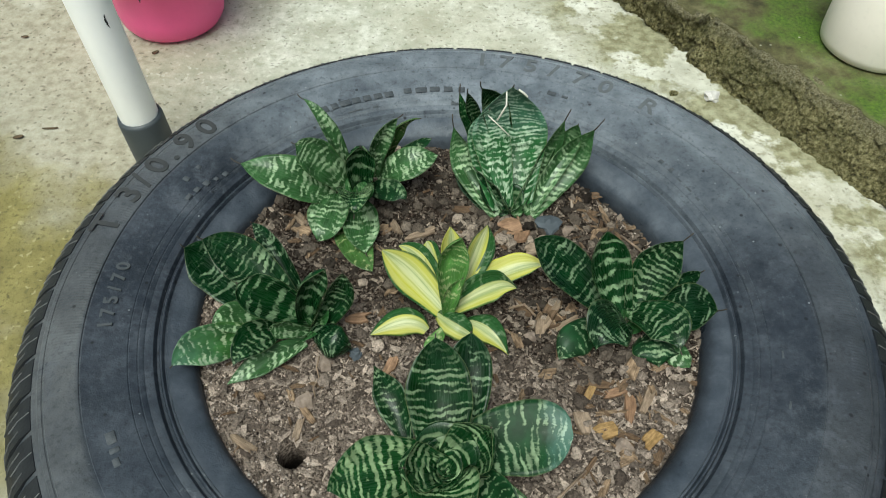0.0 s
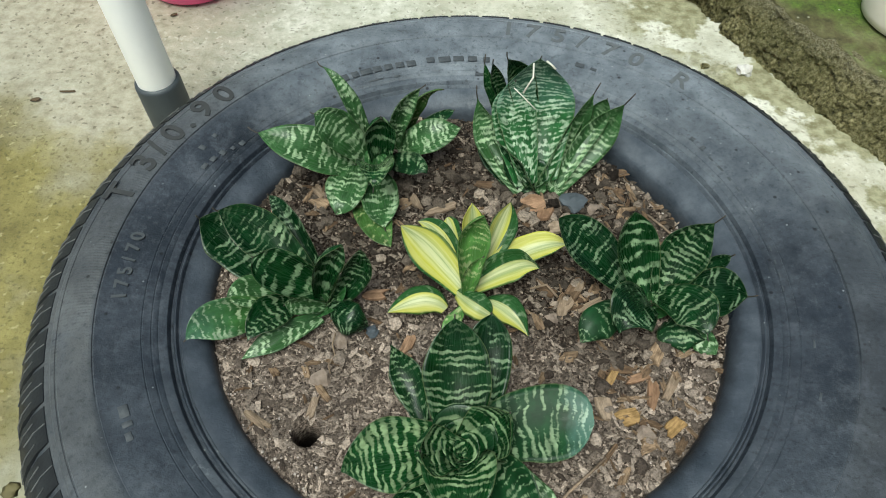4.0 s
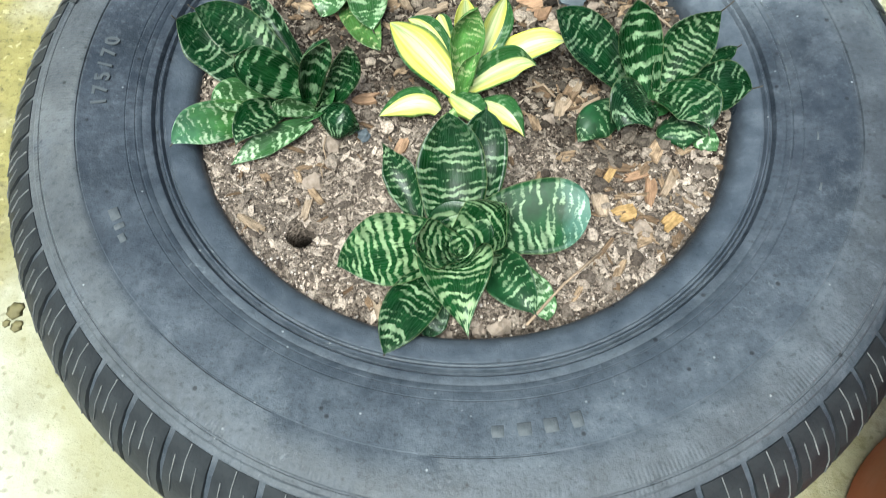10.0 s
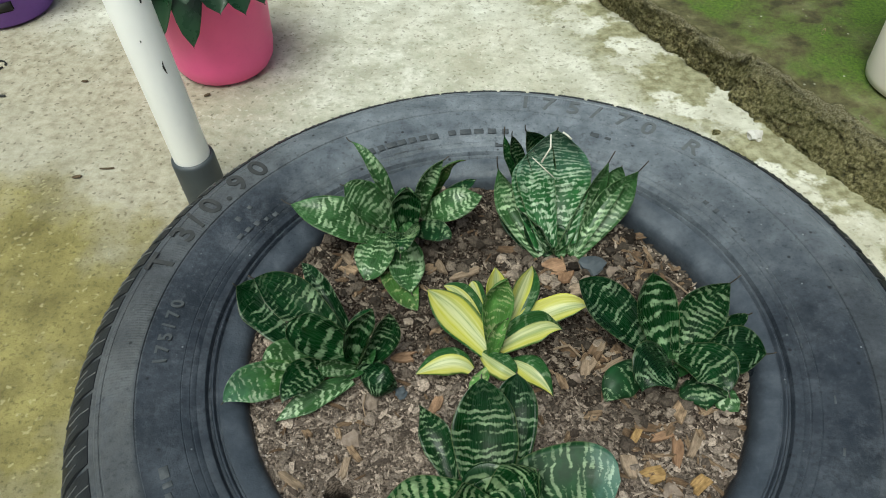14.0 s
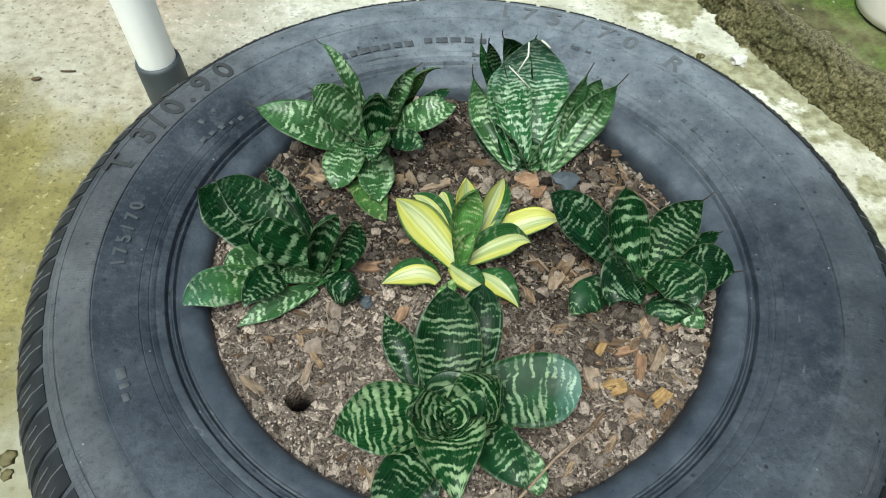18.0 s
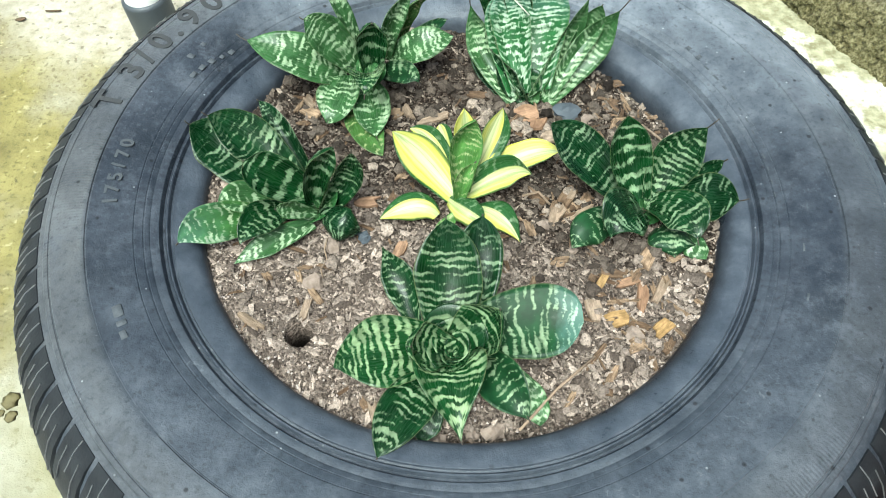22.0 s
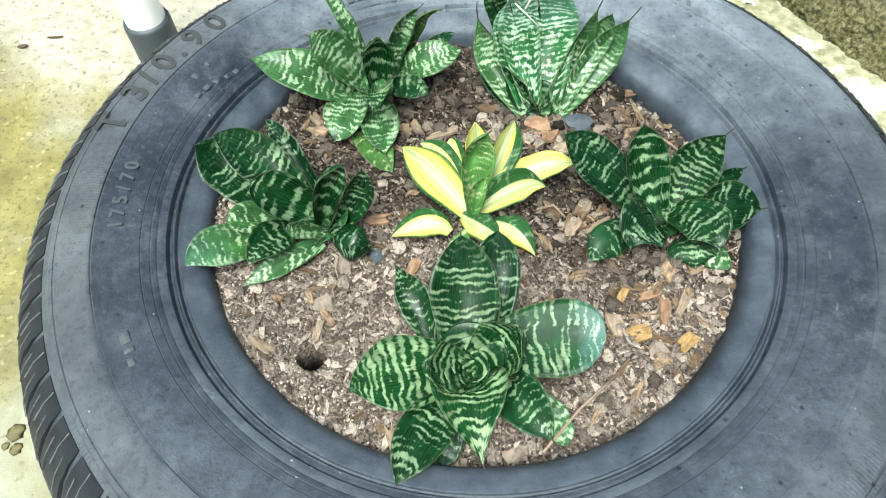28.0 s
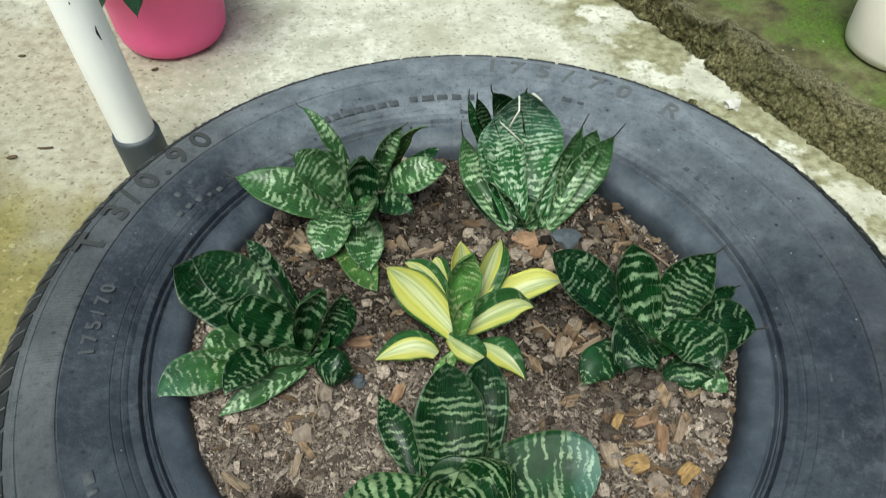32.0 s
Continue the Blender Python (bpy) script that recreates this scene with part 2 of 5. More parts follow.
def moss_material():
    m = Nodes("mossy_concrete")
    p = m.coords()
    big, mid, fine = m.noise(p, 7, 4), m.noise(p, 34, 7, 0.65), m.noise(p, 260, 4, 0.7)
    c = m.ramp(mid, (0.36, (0.045, 0.042, 0.013)), (0.52, (0.13, 0.12, 0.05)), (0.68, (0.27, 0.25, 0.14)))
    x, y, _ = m.split(p)
    edge = m.math("SUBTRACT", m.math("ADD", m.math("MULTIPLY", x, 0.85), m.math("MULTIPLY", y, 0.526)), 0.5195)
    green = m.math("MULTIPLY", m.ramp(m.math("ADD", big, m.math("MULTIPLY", m.math("SUBTRACT", mid, 0.5), 0.5)), (0.37, 0.0), (0.54, 0.95)), m.ramp(m.math("ADD", edge, m.math("MULTIPLY", m.math("SUBTRACT", mid, 0.5), 0.05)), (-0.004, 0.0), (0.016, 1.0)))
    c = m.mix(green, c, m.mix(m.ramp(fine, (0.35, 0.0), (0.65, 1.0)), (0.034, 0.078, 0.004), (0.125, 0.215, 0.016)))
    specks = m.ramp(m.cells(p, 70).outputs["Distance"], (0.07, 0.8), (0.12, 0.0))
    c = m.mix(m.math("MULTIPLY", specks, m.ramp(m.noise(p, 30, 2), (0.5, 0.0), (0.6, 1.0))), c, (0.50, 0.50, 0.40))
    height = m.math("ADD", m.math("MULTIPLY", mid, 0.6), m.math("MULTIPLY", fine, 0.5))
    return m.out(c, 0.85, m.bump(height, 0.008, 0.9))


def kerb_material():
    m = Nodes("rough_kerb_face")
    p = m.coords()
    big, mid, fine = m.noise(p, 16, 5), m.noise(p, 230, 8, 0.72), m.noise(p, 520, 3, 0.7)
    c = m.ramp(mid, (0.36, (0.020, 0.017, 0.004)), (0.48, (0.20, 0.178, 0.066)), (0.64, (0.52, 0.47, 0.25)))
    c = m.mix(m.ramp(big, (0.42, 0.0), (0.60, 0.45)), c, (0.075, 0.080, 0.016))
    c = m.mix(m.ramp(fine, (0.60, 0.0), (0.72, 0.5)), c, (0.50, 0.47, 0.36))
    # pale crust on top, widened to paint in the brighter lit upper face
    _, _, z = m.split(p)
    lit_crust = m.ramp(m.math("ADD", z, m.math("MULTIPLY", m.math("SUBTRACT", mid, 0.5), 0.02)), (0.036, 0.0), (0.049, 0.7))
    c = m.mix(lit_crust, c, m.mix(m.ramp(fine, (0.4, 0.0), (0.6, 1.0)), (0.13, 0.115, 0.045), (0.46, 0.42, 0.28)))
    return m.out(c, 0.92, m.bump(m.math("ADD", mid, m.math("MULTIPLY", fine, 0.5)), 0.010, 1.0))


def rubber_material():
    m = Nodes("weathered_tyre_rubber")
    p = m.coords()
    x, y, z = m.split(p)
    r = m.math("SQRT", m.math("ADD", m.math("MULTIPLY", x, x), m.math("MULTIPLY", y, y)))
    angle = m.math("ARCTAN2", y, x)
    big, mid, fine = m.noise(p, 11, 8, 0.70, 0.1), m.noise(p, 52, 8, 0.70), m.noise(p, 420, 3, 0.7)
    c = m.ramp(big, (0.36, (0.020, 0.026, 0.035)), (0.50, (0.040, 0.048, 0.062)), (0.64, (0.072, 0.082, 0.098)))
    # the outer band has faded to a dusty grey
    band = m.math("MULTIPLY", m.ramp(r, (0.2218, 0.0), (0.2226, 1.0)), m.ramp(r, (0.247, 1.0), (0.256, 0.0)))
    dusty = m.math("MULTIPLY", m.math("MULTIPLY", band, m.ramp(m.math("ADD", m.math("SUBTRACT", y, m.math("MULTIPLY", x, 0.7)), 0.5), (0.36, 0.40), (0.56, 1.0))), m.ramp(m.noise(p, 6, 5), (0.34, 0.35), (0.58, 0.80)))
    c = m.mix(dusty, c, m.mix(m.ramp(mid, (0.35, 0.0), (0.65, 1.0)), (0.150, 0.146, 0.138), (0.265, 0.257, 0.242)))
    # chalky rubbed patches and specks
    c = m.mix(m.math("MULTIPLY", m.ramp(mid, (0.50, 0.0), (0.70, 0.55)), m.ramp(big, (0.45, 0.0), (0.6, 1.0))), c, (0.165, 0.174, 0.194))
    # small pale scuffs
    scuff = m.ramp(m.noise(m.scaled(p, (1, 1, 0.3)), 150, 5, 0.65, 2.0), (0.61, 0.0), (0.67, 0.75))
    c = m.mix(m.math("MULTIPLY", scuff, m.ramp(m.noise(p, 13, 4), (0.50, 0.0), (0.62, 1.0))), c, (0.24, 0.25, 0.25))
    cloud = m.noise(p, 60, 9, 0.80, 0.15)
    c = m.mix(m.math("MULTIPLY", m.ramp(cloud, (0.49, 0.0), (0.62, 0.62)), m.ramp(m.noise(p, 9, 4), (0.40, 0.15), (0.58, 1.0))), c, (0.150, 0.158, 0.174))
    # paler north side: grazing sky sheen put into the colour, with some dust
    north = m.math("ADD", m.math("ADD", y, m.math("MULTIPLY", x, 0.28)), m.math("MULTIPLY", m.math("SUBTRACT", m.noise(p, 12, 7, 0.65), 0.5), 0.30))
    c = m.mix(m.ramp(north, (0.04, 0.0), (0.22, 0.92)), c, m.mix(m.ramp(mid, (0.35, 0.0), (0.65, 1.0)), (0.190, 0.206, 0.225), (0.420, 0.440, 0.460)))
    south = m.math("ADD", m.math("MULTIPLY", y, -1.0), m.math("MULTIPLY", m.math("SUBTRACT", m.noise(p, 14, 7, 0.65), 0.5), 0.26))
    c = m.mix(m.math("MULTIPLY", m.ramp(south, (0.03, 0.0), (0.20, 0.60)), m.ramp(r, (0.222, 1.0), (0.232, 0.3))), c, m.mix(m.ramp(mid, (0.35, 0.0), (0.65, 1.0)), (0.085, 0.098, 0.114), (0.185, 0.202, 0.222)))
    streaky = m.noise(m.join(m.math("MULTIPLY", r, 260.0), m.math("MULTIPLY", angle, 9.0), 0.0), 1.0, 5, 0.7)
    c = m.mix(m.ramp(streaky, (0.60, 0.0), (0.72, 0.35)), c, (0.16, 0.165, 0.165))
    grainy = m.noise(p, 260, 6, 0.75)
    c = m.mix(m.math("MULTIPLY", m.ramp(grainy, (0.54, 0.0), (0.70, 0.42)), m.ramp(m.noise(p, 17, 5), (0.38, 0.25), (0.60, 1.0))), c, (0.21, 0.215, 0.225))
    c = m.mix(m.ramp(grainy, (0.34, 0.50), (0.47, 0.0)), c, (0.016, 0.020, 0.026))
    specks = m.ramp(m.cells(p, 120).outputs["Distance"], (0.05, 0.8), (0.09, 0.0))
    c = m.mix(m.math("MULTIPLY", specks, m.ramp(m.noise(p, 34, 3), (0.52, 0.0), (0.62, 1.0))), c, (0.55, 0.55, 0.52))
    pits = m.ramp(m.cells(m.scaled(p, 1.0, (0.3, 0.7, 0)), 60).outputs["Distance"], (0.05, 0.8), (0.09, 0.0))
    c = m.mix(pits, c, (0.012, 0.013, 0.015))
    rough = m.ramp(m.math("ADD", mid, m.math("MULTIPLY", m.math("SUBTRACT", big, 0.5), 0.7)), (0.3, 0.36), (0.7, 0.60))
    bead = m.ramp(r, (0.1715, 1.0), (0.1735, 0.0))  # the bead is smooth and clean
    c = m.mix(m.math("MULTIPLY", bead, 0.7), c, m.mix(m.ramp(mid, (0.35, 0.0), (0.65, 1.0)), (0.072, 0.085, 0.103), (0.150, 0.165, 0.190)))
    c = m.mix(m.ramp(m.math("ADD", r, m.math("MULTIPLY", m.math("SUBTRACT", mid, 0.5), 0.006)), (0.1585, 0.8), (0.1620, 0.0)), c, m.mix(m.ramp(y, (-0.10, 1.0), (0.02, 0.0)), c, (0.020, 0.022, 0.026)))  # shade of the gap above the soil, painted on the southern inner lip
    rough = m.math("SUBTRACT", rough, m.math("MULTIPLY", bead, 0.10))
    # fine radial serration on parts of the outer band
    where = m.math("MAXIMUM", m.math("MULTIPLY", m.ramp(r, (0.234, 0.0), (0.238, 1.0)), m.ramp(m.noise(p, 22, 4), (0.50, 0.0), (0.56, 1.0))), m.math("MULTIPLY", m.ramp(m.math("MULTIPLY", x, -1.0), (0.18, 0.0), (0.215, 1.0)), m.ramp(m.noise(p, 14, 4), (0.40, 0.1), (0.55, 1.0))))
    comb = m.math("MULTIPLY", m.math("SINE", m.math("MULTIPLY", angle, 700.0)), m.math("MULTIPLY", band, where))
    n = m.bump(comb, 0.0003, 0.22)
    c = m.mix(1.0, c, (0.565, 0.605, 0.655), "MULTIPLY")
    return m.out(c, rough, m.bump(m.math("ADD", mid, m.math("MULTIPLY", fine, 0.4)), 0.0012, 0.75, n), spec=0.28)


def leaf_material(name, dark, pale, amount, golden=None, glare=None, gloss=0.27, rate=90.0, calm=False, busy=1.0):
    """Ragged pale cross-bands on dark green; golden: yellow, but green on one side (1 or -1) from a share of its width on."""
    m = Nodes(name)
    u, v, _ = m.split(m.coords("UV"))
    shift = m.math("MULTIPLY", m.chance(), 37.0)
    across = m.math("ABSOLUTE", m.math("SUBTRACT", m.math("MULTIPLY", u, 2.0), 1.0))
    sway = m.noise(m.join(m.math("MULTIPLY", u, 2.2), m.math("MULTIPLY", v, 2.4), shift), 1.6, 3)
    bow = m.math("ADD", m.math("SUBTRACT", v, m.math("MULTIPLY", m.math("MULTIPLY", across, across), 0.05)), m.math("MULTIPLY", sway, 0.15))
    slow = m.noise(m.join(m.math("ADD", m.math("MULTIPLY", u, 1.6 * busy * busy), shift), m.math("MULTIPLY", bow, 11.0 * busy), shift), 1.0, 3, 0.55)
    fibre = m.noise(m.join(m.math("ADD", m.math("MULTIPLY", u, 26.0), shift), m.math("ADD", m.math("MULTIPLY", bow, 15.0), shift), shift), 1.0, 5, 0.68)
    q4 = m.join(m.math("ADD", m.math("MULTIPLY", u, 2.6 * busy), shift), m.math("ADD", m.math("MULTIPLY", bow, 5.0 * busy), shift), 9.0)
    patch = m.noise(q4, 1.0, 2)
    a, b, f, k = (0.155, 0.95, 0.75, 0.75) if calm else (0.125 if rate > 60 else 0.20, 1.05, 0.80, 0.90)
    rows = m.math("MULTIPLY", m.math("SINE", m.math("MULTIPLY", bow, rate)), a)
    bands = m.math("ADD", rows, m.math("ADD", m.math("MULTIPLY", slow, b), m.math("ADD", m.math("MULTIPLY", fibre, f), m.math("MULTIPLY", patch, k))))
    bands = m.math("SUBTRACT", bands, (b + f + k) / 2 - 0.5)
    stripe = m.ramp(bands, (amount, 0.0), (amount + 0.05, 0.45), (amount + 0.17, 1.0))
    # the bands thin out towards the margins and leave the tip dark
    ragged = m.math("MULTIPLY", m.math("SUBTRACT", m.noise(q4, 2.3, 3), 0.5), 0.3)
    stripe = m.math("MULTIPLY", stripe, m.ramp(m.math("ADD", across, ragged), (0.74, 1.0), (0.98, 0.35)))
    if not glare:
        stripe = m.math("MULTIPLY", stripe, m.ramp(m.math("ADD", v, m.math("MULTIPLY", ragged, 0.7)), (0.80, 1.0), (0.95, 0.25)))
    pale = m.mix(m.ramp(m.noise(q4, 1.9, 3), (0.38, 0.0), (0.62, 1.0)), tuple(k * 0.60 for k in pale), tuple(min(1, k * 1.15) for k in pale))
    base = m.mix(m.ramp(m.noise(q4, 1.3, 3), (0.4, 0.0), (0.7, 1.0)), dark, tuple(min(1, k * 1.9) for k in dark))
    c = m.mix(stripe, base, pale)
    c = m.mix(m.ramp(across, (0.965, 0.0), (0.99, 0.45)), c, (0.15, 0.18, 0.08))
    if golden:
        side, share = golden
        flank = m.math("MULTIPLY", m.math("SUBTRACT", m.math("MULTIPLY", u, 2.0), 1.0), float(side))
        long = m.noise(m.join(m.math("MULTIPLY", u, 7.0), m.math("MULTIPLY", v, 1.3), shift), 1.2, 3)
        streak = m.noise(m.join(m.math("MULTIPLY", u, 13.0), m.math("MULTIPLY", v, 1.4), shift), 1.0, 3)
        yellow = m.mix(m.ramp(streak, (0.30, 0.0), (0.62, 1.0)), (0.43, 0.43, 0.056), (0.50, 0.495, 0.145))
        inner = m.ramp(m.math("ABSOLUTE", m.math("ADD", flank, 0.12)), (0.14, 0.95), (0.50, 0.0))
        yellow = m.mix(inner, yellow, m.mix(m.ramp(streak, (0.40, 0.0), (0.60, 1.0)), (0.27, 0.33, 0.15), (0.49, 0.51, 0.28)))
        wander = m.math("MULTIPLY", m.math("SUBTRACT", long, 0.5), 0.35)
        green = m.mix(m.math("MULTIPLY", stripe, 0.8), m.mix(0.5, base, (0.030, 0.090, 0.028)), pale)
        c = m.mix(m.ramp(m.math("ADD", flank, wander), (share, 0.0), (share + 0.07, 1.0)), yellow, green)
        c = m.mix(m.ramp(m.math("SUBTRACT", m.math("MULTIPLY", wander, 0.4), flank), (0.80, 0.0), (0.90, 0.9)), c, green)
    # whitish sky reflection towards the tip, mixed into the leaf's colour
    if glare:
        glare_reach = m.math("ADD", v, m.math("MULTIPLY", m.math("SUBTRACT", m.noise(q4, 1.6, 4), 0.5), 0.5))
        c = m.mix(m.ramp(glare_reach, (glare[0], 0.0), (glare[1], glare[2])), c, m.mix(stripe, (0.09, 0.19, 0.15), (0.33, 0.45, 0.38)))
    fine = m.noise(m.join(m.math("MULTIPLY", u, 40.0), m.math("MULTIPLY", v, 6.0), shift), 1.0, 3)
    return m.out(c, m.ramp(fine, (0.3, gloss * 0.75), (0.7, gloss * 1.25)), m.bump(fine, 0.0003, 0.15), spec=0.20)


def dry_ground(m, p, mid):
    """Where the soil has dried to a paler tan, towards the south rim."""
    x, y, _ = m.split(p)
    far = m.math("ADD", m.math("ADD", m.math("MULTIPLY", y, -1.0), m.math("MULTIPLY", x, -0.25)), m.math("MULTIPLY", m.math("SUBTRACT", mid, 0.5), 0.14))
    return m.ramp(far, (-0.09, 0.0), (0.05, 1.0))


def soil_material():
    m = Nodes("dry_potting_soil")
    p = m.coords()
    mid, fine = m.noise(p, 30, 6, 0.65), m.noise(p, 520, 4, 0.7)
    c = m.ramp(fine, (0.3, (0.005, 0.004, 0.003)), (0.48, (0.026, 0.018, 0.013)), (0.68, (0.22, 0.17, 0.135)))
    c = m.mix(m.ramp(mid, (0.36, 0.5), (0.48, 0.0)), c, (0.042, 0.031, 0.024))
    c = m.mix(m.math("MULTIPLY", dry_ground(m, p, mid), 0.6), c, m.mix(m.ramp(fine, (0.36, 0.0), (0.6, 1.0)), (0.050, 0.038, 0.031), (0.39, 0.315, 0.26)))
    c = m.mix(m.ramp(m.split(p)[2], (0.119, 0.95), (0.133, 0.0)), c, (0.012, 0.009, 0.007))  # damp soil deep in the hole, and painted shade in the gaps by the bead
    return m.out(c, 0.95, m.bump(m.math("ADD", fine, mid), 0.004, 1.0), spec=0.1)


def chip_material(name, a, b, island=False):
    m = Nodes(name)
    p = m.coords()
    if island:
        c = m.mix(m.ramp(m.island(), (0.0, 0.0), (0.55, 0.25), (0.85, 0.6), (1.0, 1.0)), a, b)
        patch = m.noise(p, 26, 4)
        c = m.mix(m.ramp(patch, (0.34, 0.5), (0.48, 0.0)), c, (0.034, 0.025, 0.019))
        c = m.mix(m.math("MULTIPLY", dry_ground(m, p, patch), 0.75), c, m.mix(m.island(), (0.080, 0.061, 0.050), (0.58, 0.475, 0.395)))
        grain = m.noise(p, 900, 3, 0.6)
    else:
        g = m.coords("Generated")
        rnd = m.chance()
        seed = m.math("MULTIPLY", rnd, 50.0)
        x, y, z = m.split(g)
        grain = m.noise(m.join(m.math("ADD", m.math("MULTIPLY", x, 1.6), seed), m.math("MULTIPLY", y, 11.0), seed), 1.0, 4, 0.65)
        blotch = m.noise(m.join(m.math("ADD", m.math("MULTIPLY", x, 2.5), seed), m.math("MULTIPLY", y, 2.5), seed), 1.0, 4)
        c = m.mix(m.ramp(rnd, (0.0, 0.0), (0.5, 0.35), (1.0, 1.0)), a, b)
        c = m.mix(m.ramp(blotch, (0.38, 0.7), (0.60, 0.0)), c, tuple(k * 0.45 for k in a))
    c = m.mix(m.ramp(grain, (0.36, 0.5), (0.58, 0.0)), c, tuple(k * 0.40 for k in a))
    return m.out(c, 0.9, m.bump(grain, 0.0012, 0.8), spec=0.15)


def plain_material(name, color, rough, wear=0.15, scale=30.0, worn=None, spec=0.5):
    m = Nodes(name)
    p = m.coords()
    n, fine = m.noise(p, scale, 5), m.noise(p, scale * 9, 3)
    c = m.mix(m.ramp(n, (0.4, 0.0), (0.72, wear * 2)), color, worn or tuple(k * 0.6 for k in color))
    c = m.mix(m.ramp(fine, (0.28, wear), (0.42, 0.0)), c, tuple(k * 0.45 for k in color))
    return m.out(c, m.ramp(n, (0.3, rough * 0.85), (0.7, min(1, rough * 1.2))), m.bump(fine, 0.0005, 0.3), spec=spec)


CONCRETE, MOSS, KERB, RUBBER, SOIL = concrete_material(), moss_material(), kerb_material(), rubber_material(), soil_material()
LEAF = leaf_material("banded_green_leaf", (0.0055, 0.0287, 0.0072), (0.127, 0.200, 0.102), 0.578)
LEAF_SOFT = leaf_material("soft_green_leaf", (0.0266, 0.0678, 0.0224), (0.329, 0.448, 0.265), 0.534)
LEAF_PALE = leaf_material("pale_banded_leaf", (0.0042, 0.0204, 0.0056), (0.185, 0.262, 0.146), 0.556, calm=True)
LEAF_BOLD = leaf_material("boldly_banded_leaf", (0.0049, 0.0244, 0.0065), (0.189, 0.271, 0.140), 0.521, calm=True)
LEAF_DENSE = leaf_material("densely_banded_leaf", (0.0068, 0.0319, 0.0080), (0.235, 0.329, 0.168), 0.489, calm=True)
LEAF_DARK = leaf_material("dark_banded_leaf", (0.0038, 0.0179, 0.0057), (0.161, 0.236, 0.137), 0.589)
LEAF_SILVER = leaf_material("silvery_mottled_leaf", (0.0157, 0.0681, 0.0186), (0.384, 0.495, 0.347), 0.489, glare=(0.65, 1.30, 0.45), gloss=0.36, rate=105.0, busy=1.9)
LEAF_HEART = leaf_material("bright_heart_leaf", (0.0198, 0.0624, 0.0182), (0.183, 0.287, 0.140), 0.554)
LEAF_LIME = leaf_material("lime_green_leaf", (0.0381, 0.0859, 0.0215), (0.295, 0.347, 0.161), 0.600)
LEAF_GLOSS = leaf_material("glossy_light_green_leaf", (0.0257, 0.0713, 0.0182), (0.275, 0.348, 0.206), 0.534, glare=(0.30, 1.0, 0.50), gloss=0.22)
LEAF_WIDE = leaf_material("widely_banded_leaf", (0.0049, 0.0251, 0.0065), (0.201, 0.300, 0.165), 0.571, rate=44.0)
LEAF_GOLD = leaf_material("golden_edged_leaf", (0.0140, 0.0500, 0.0090), (0.150, 0.220, 0.100), 0.592, (1, 0.80))
LEAF_FRESH = leaf_material("fresh_yellow_green_leaf", (0.055, 0.130, 0.030), (0.300, 0.370, 0.170), 0.575)
LEAF_HALF = leaf_material("half_golden_leaf", (0.0140, 0.0500, 0.0110), (0.150, 0.220, 0.120), 0.592, (1, 0.12))
LEAF_THIRD = leaf_material("mostly_golden_leaf", (0.0140, 0.0500, 0.0110), (0.150, 0.220, 0.120), 0.592, (-1, 0.40))
LEAF_CREAM = leaf_material("cream_yellow_leaf", (0.0140, 0.0500, 0.0090), (0.156, 0.219, 0.094), 0.592, (1, 1.25))
LEAF_GLARE = leaf_material("glare_tipped_leaf", (0.0062, 0.0293, 0.0089), (0.211, 0.294, 0.168), 0.558, 0, (0.74, 1.12, 0.60), 0.42)
SPINE = plain_material("dry_leaf_tip", (0.05, 0.04, 0.03), 0.7)
CHIP = chip_material("wood_chip_pale", (0.15, 0.095, 0.058), (0.44, 0.315, 0.205))
GRIT = chip_material("mixed_grit", (0.018, 0.014, 0.011), (0.46, 0.375, 0.30), True)
STONE = plain_material("pale_stone", (0.26, 0.205, 0.165), 0.9, 0.5, 160, (0.14, 0.105, 0.08))
DARK_STONE = plain_material("slate_stone", (0.07, 0.085, 0.10), 0.7, 0.3, 90)
PVC = plain_material("white_pvc", (0.96, 0.96, 0.94), 0.35, 0.03, 18)
PVC_GREY = plain_material("grey_pvc", (0.055, 0.066, 0.075), 0.5, 0.2, 30)
PINK = plain_material("pink_plastic", (0.88, 0.115, 0.33), 0.42, 0.06, 20)
PURPLE = plain_material("purple_plastic", (0.19, 0.075, 0.42), 0.4, 0.12, 20)
CREAM = plain_material("cream_plastic", (0.95, 0.89, 0.79), 0.45, 0.06, 14)
TERRACOTTA = plain_material("orange_plastic", (0.50, 0.10, 0.035), 0.5, 0.15, 20)
GREEN_LEAF = plain_material("broad_green_leaf", (0.011, 0.042, 0.016), 0.28, 0.25, 40, (0.03, 0.07, 0.035))
INK = plain_material("black_scuff", (0.02, 0.02, 0.02), 0.7)


# ---- building helpers ----
def part(name, bm, material, parent=None, label="", smooth=True):
    me = bpy.data.meshes.new(name)
    bm.to_mesh(me)
    bm.free()
    if smooth:
        me.polygons.foreach_set("use_smooth", [True] * len(me.polygons))
    me.materials.append(material)
    ob = new(name, me)
    ob.parent = parent
    return tagged(ob, label)


def thing(name, at, label, category, group="", kind=""):
    ob = new(name)
    ob.empty_display_size = 0.02
    ob.matrix_world = at if isinstance(at, Matrix) else Matrix.Translation(at)
    return tagged(ob, label, category, group, kind)


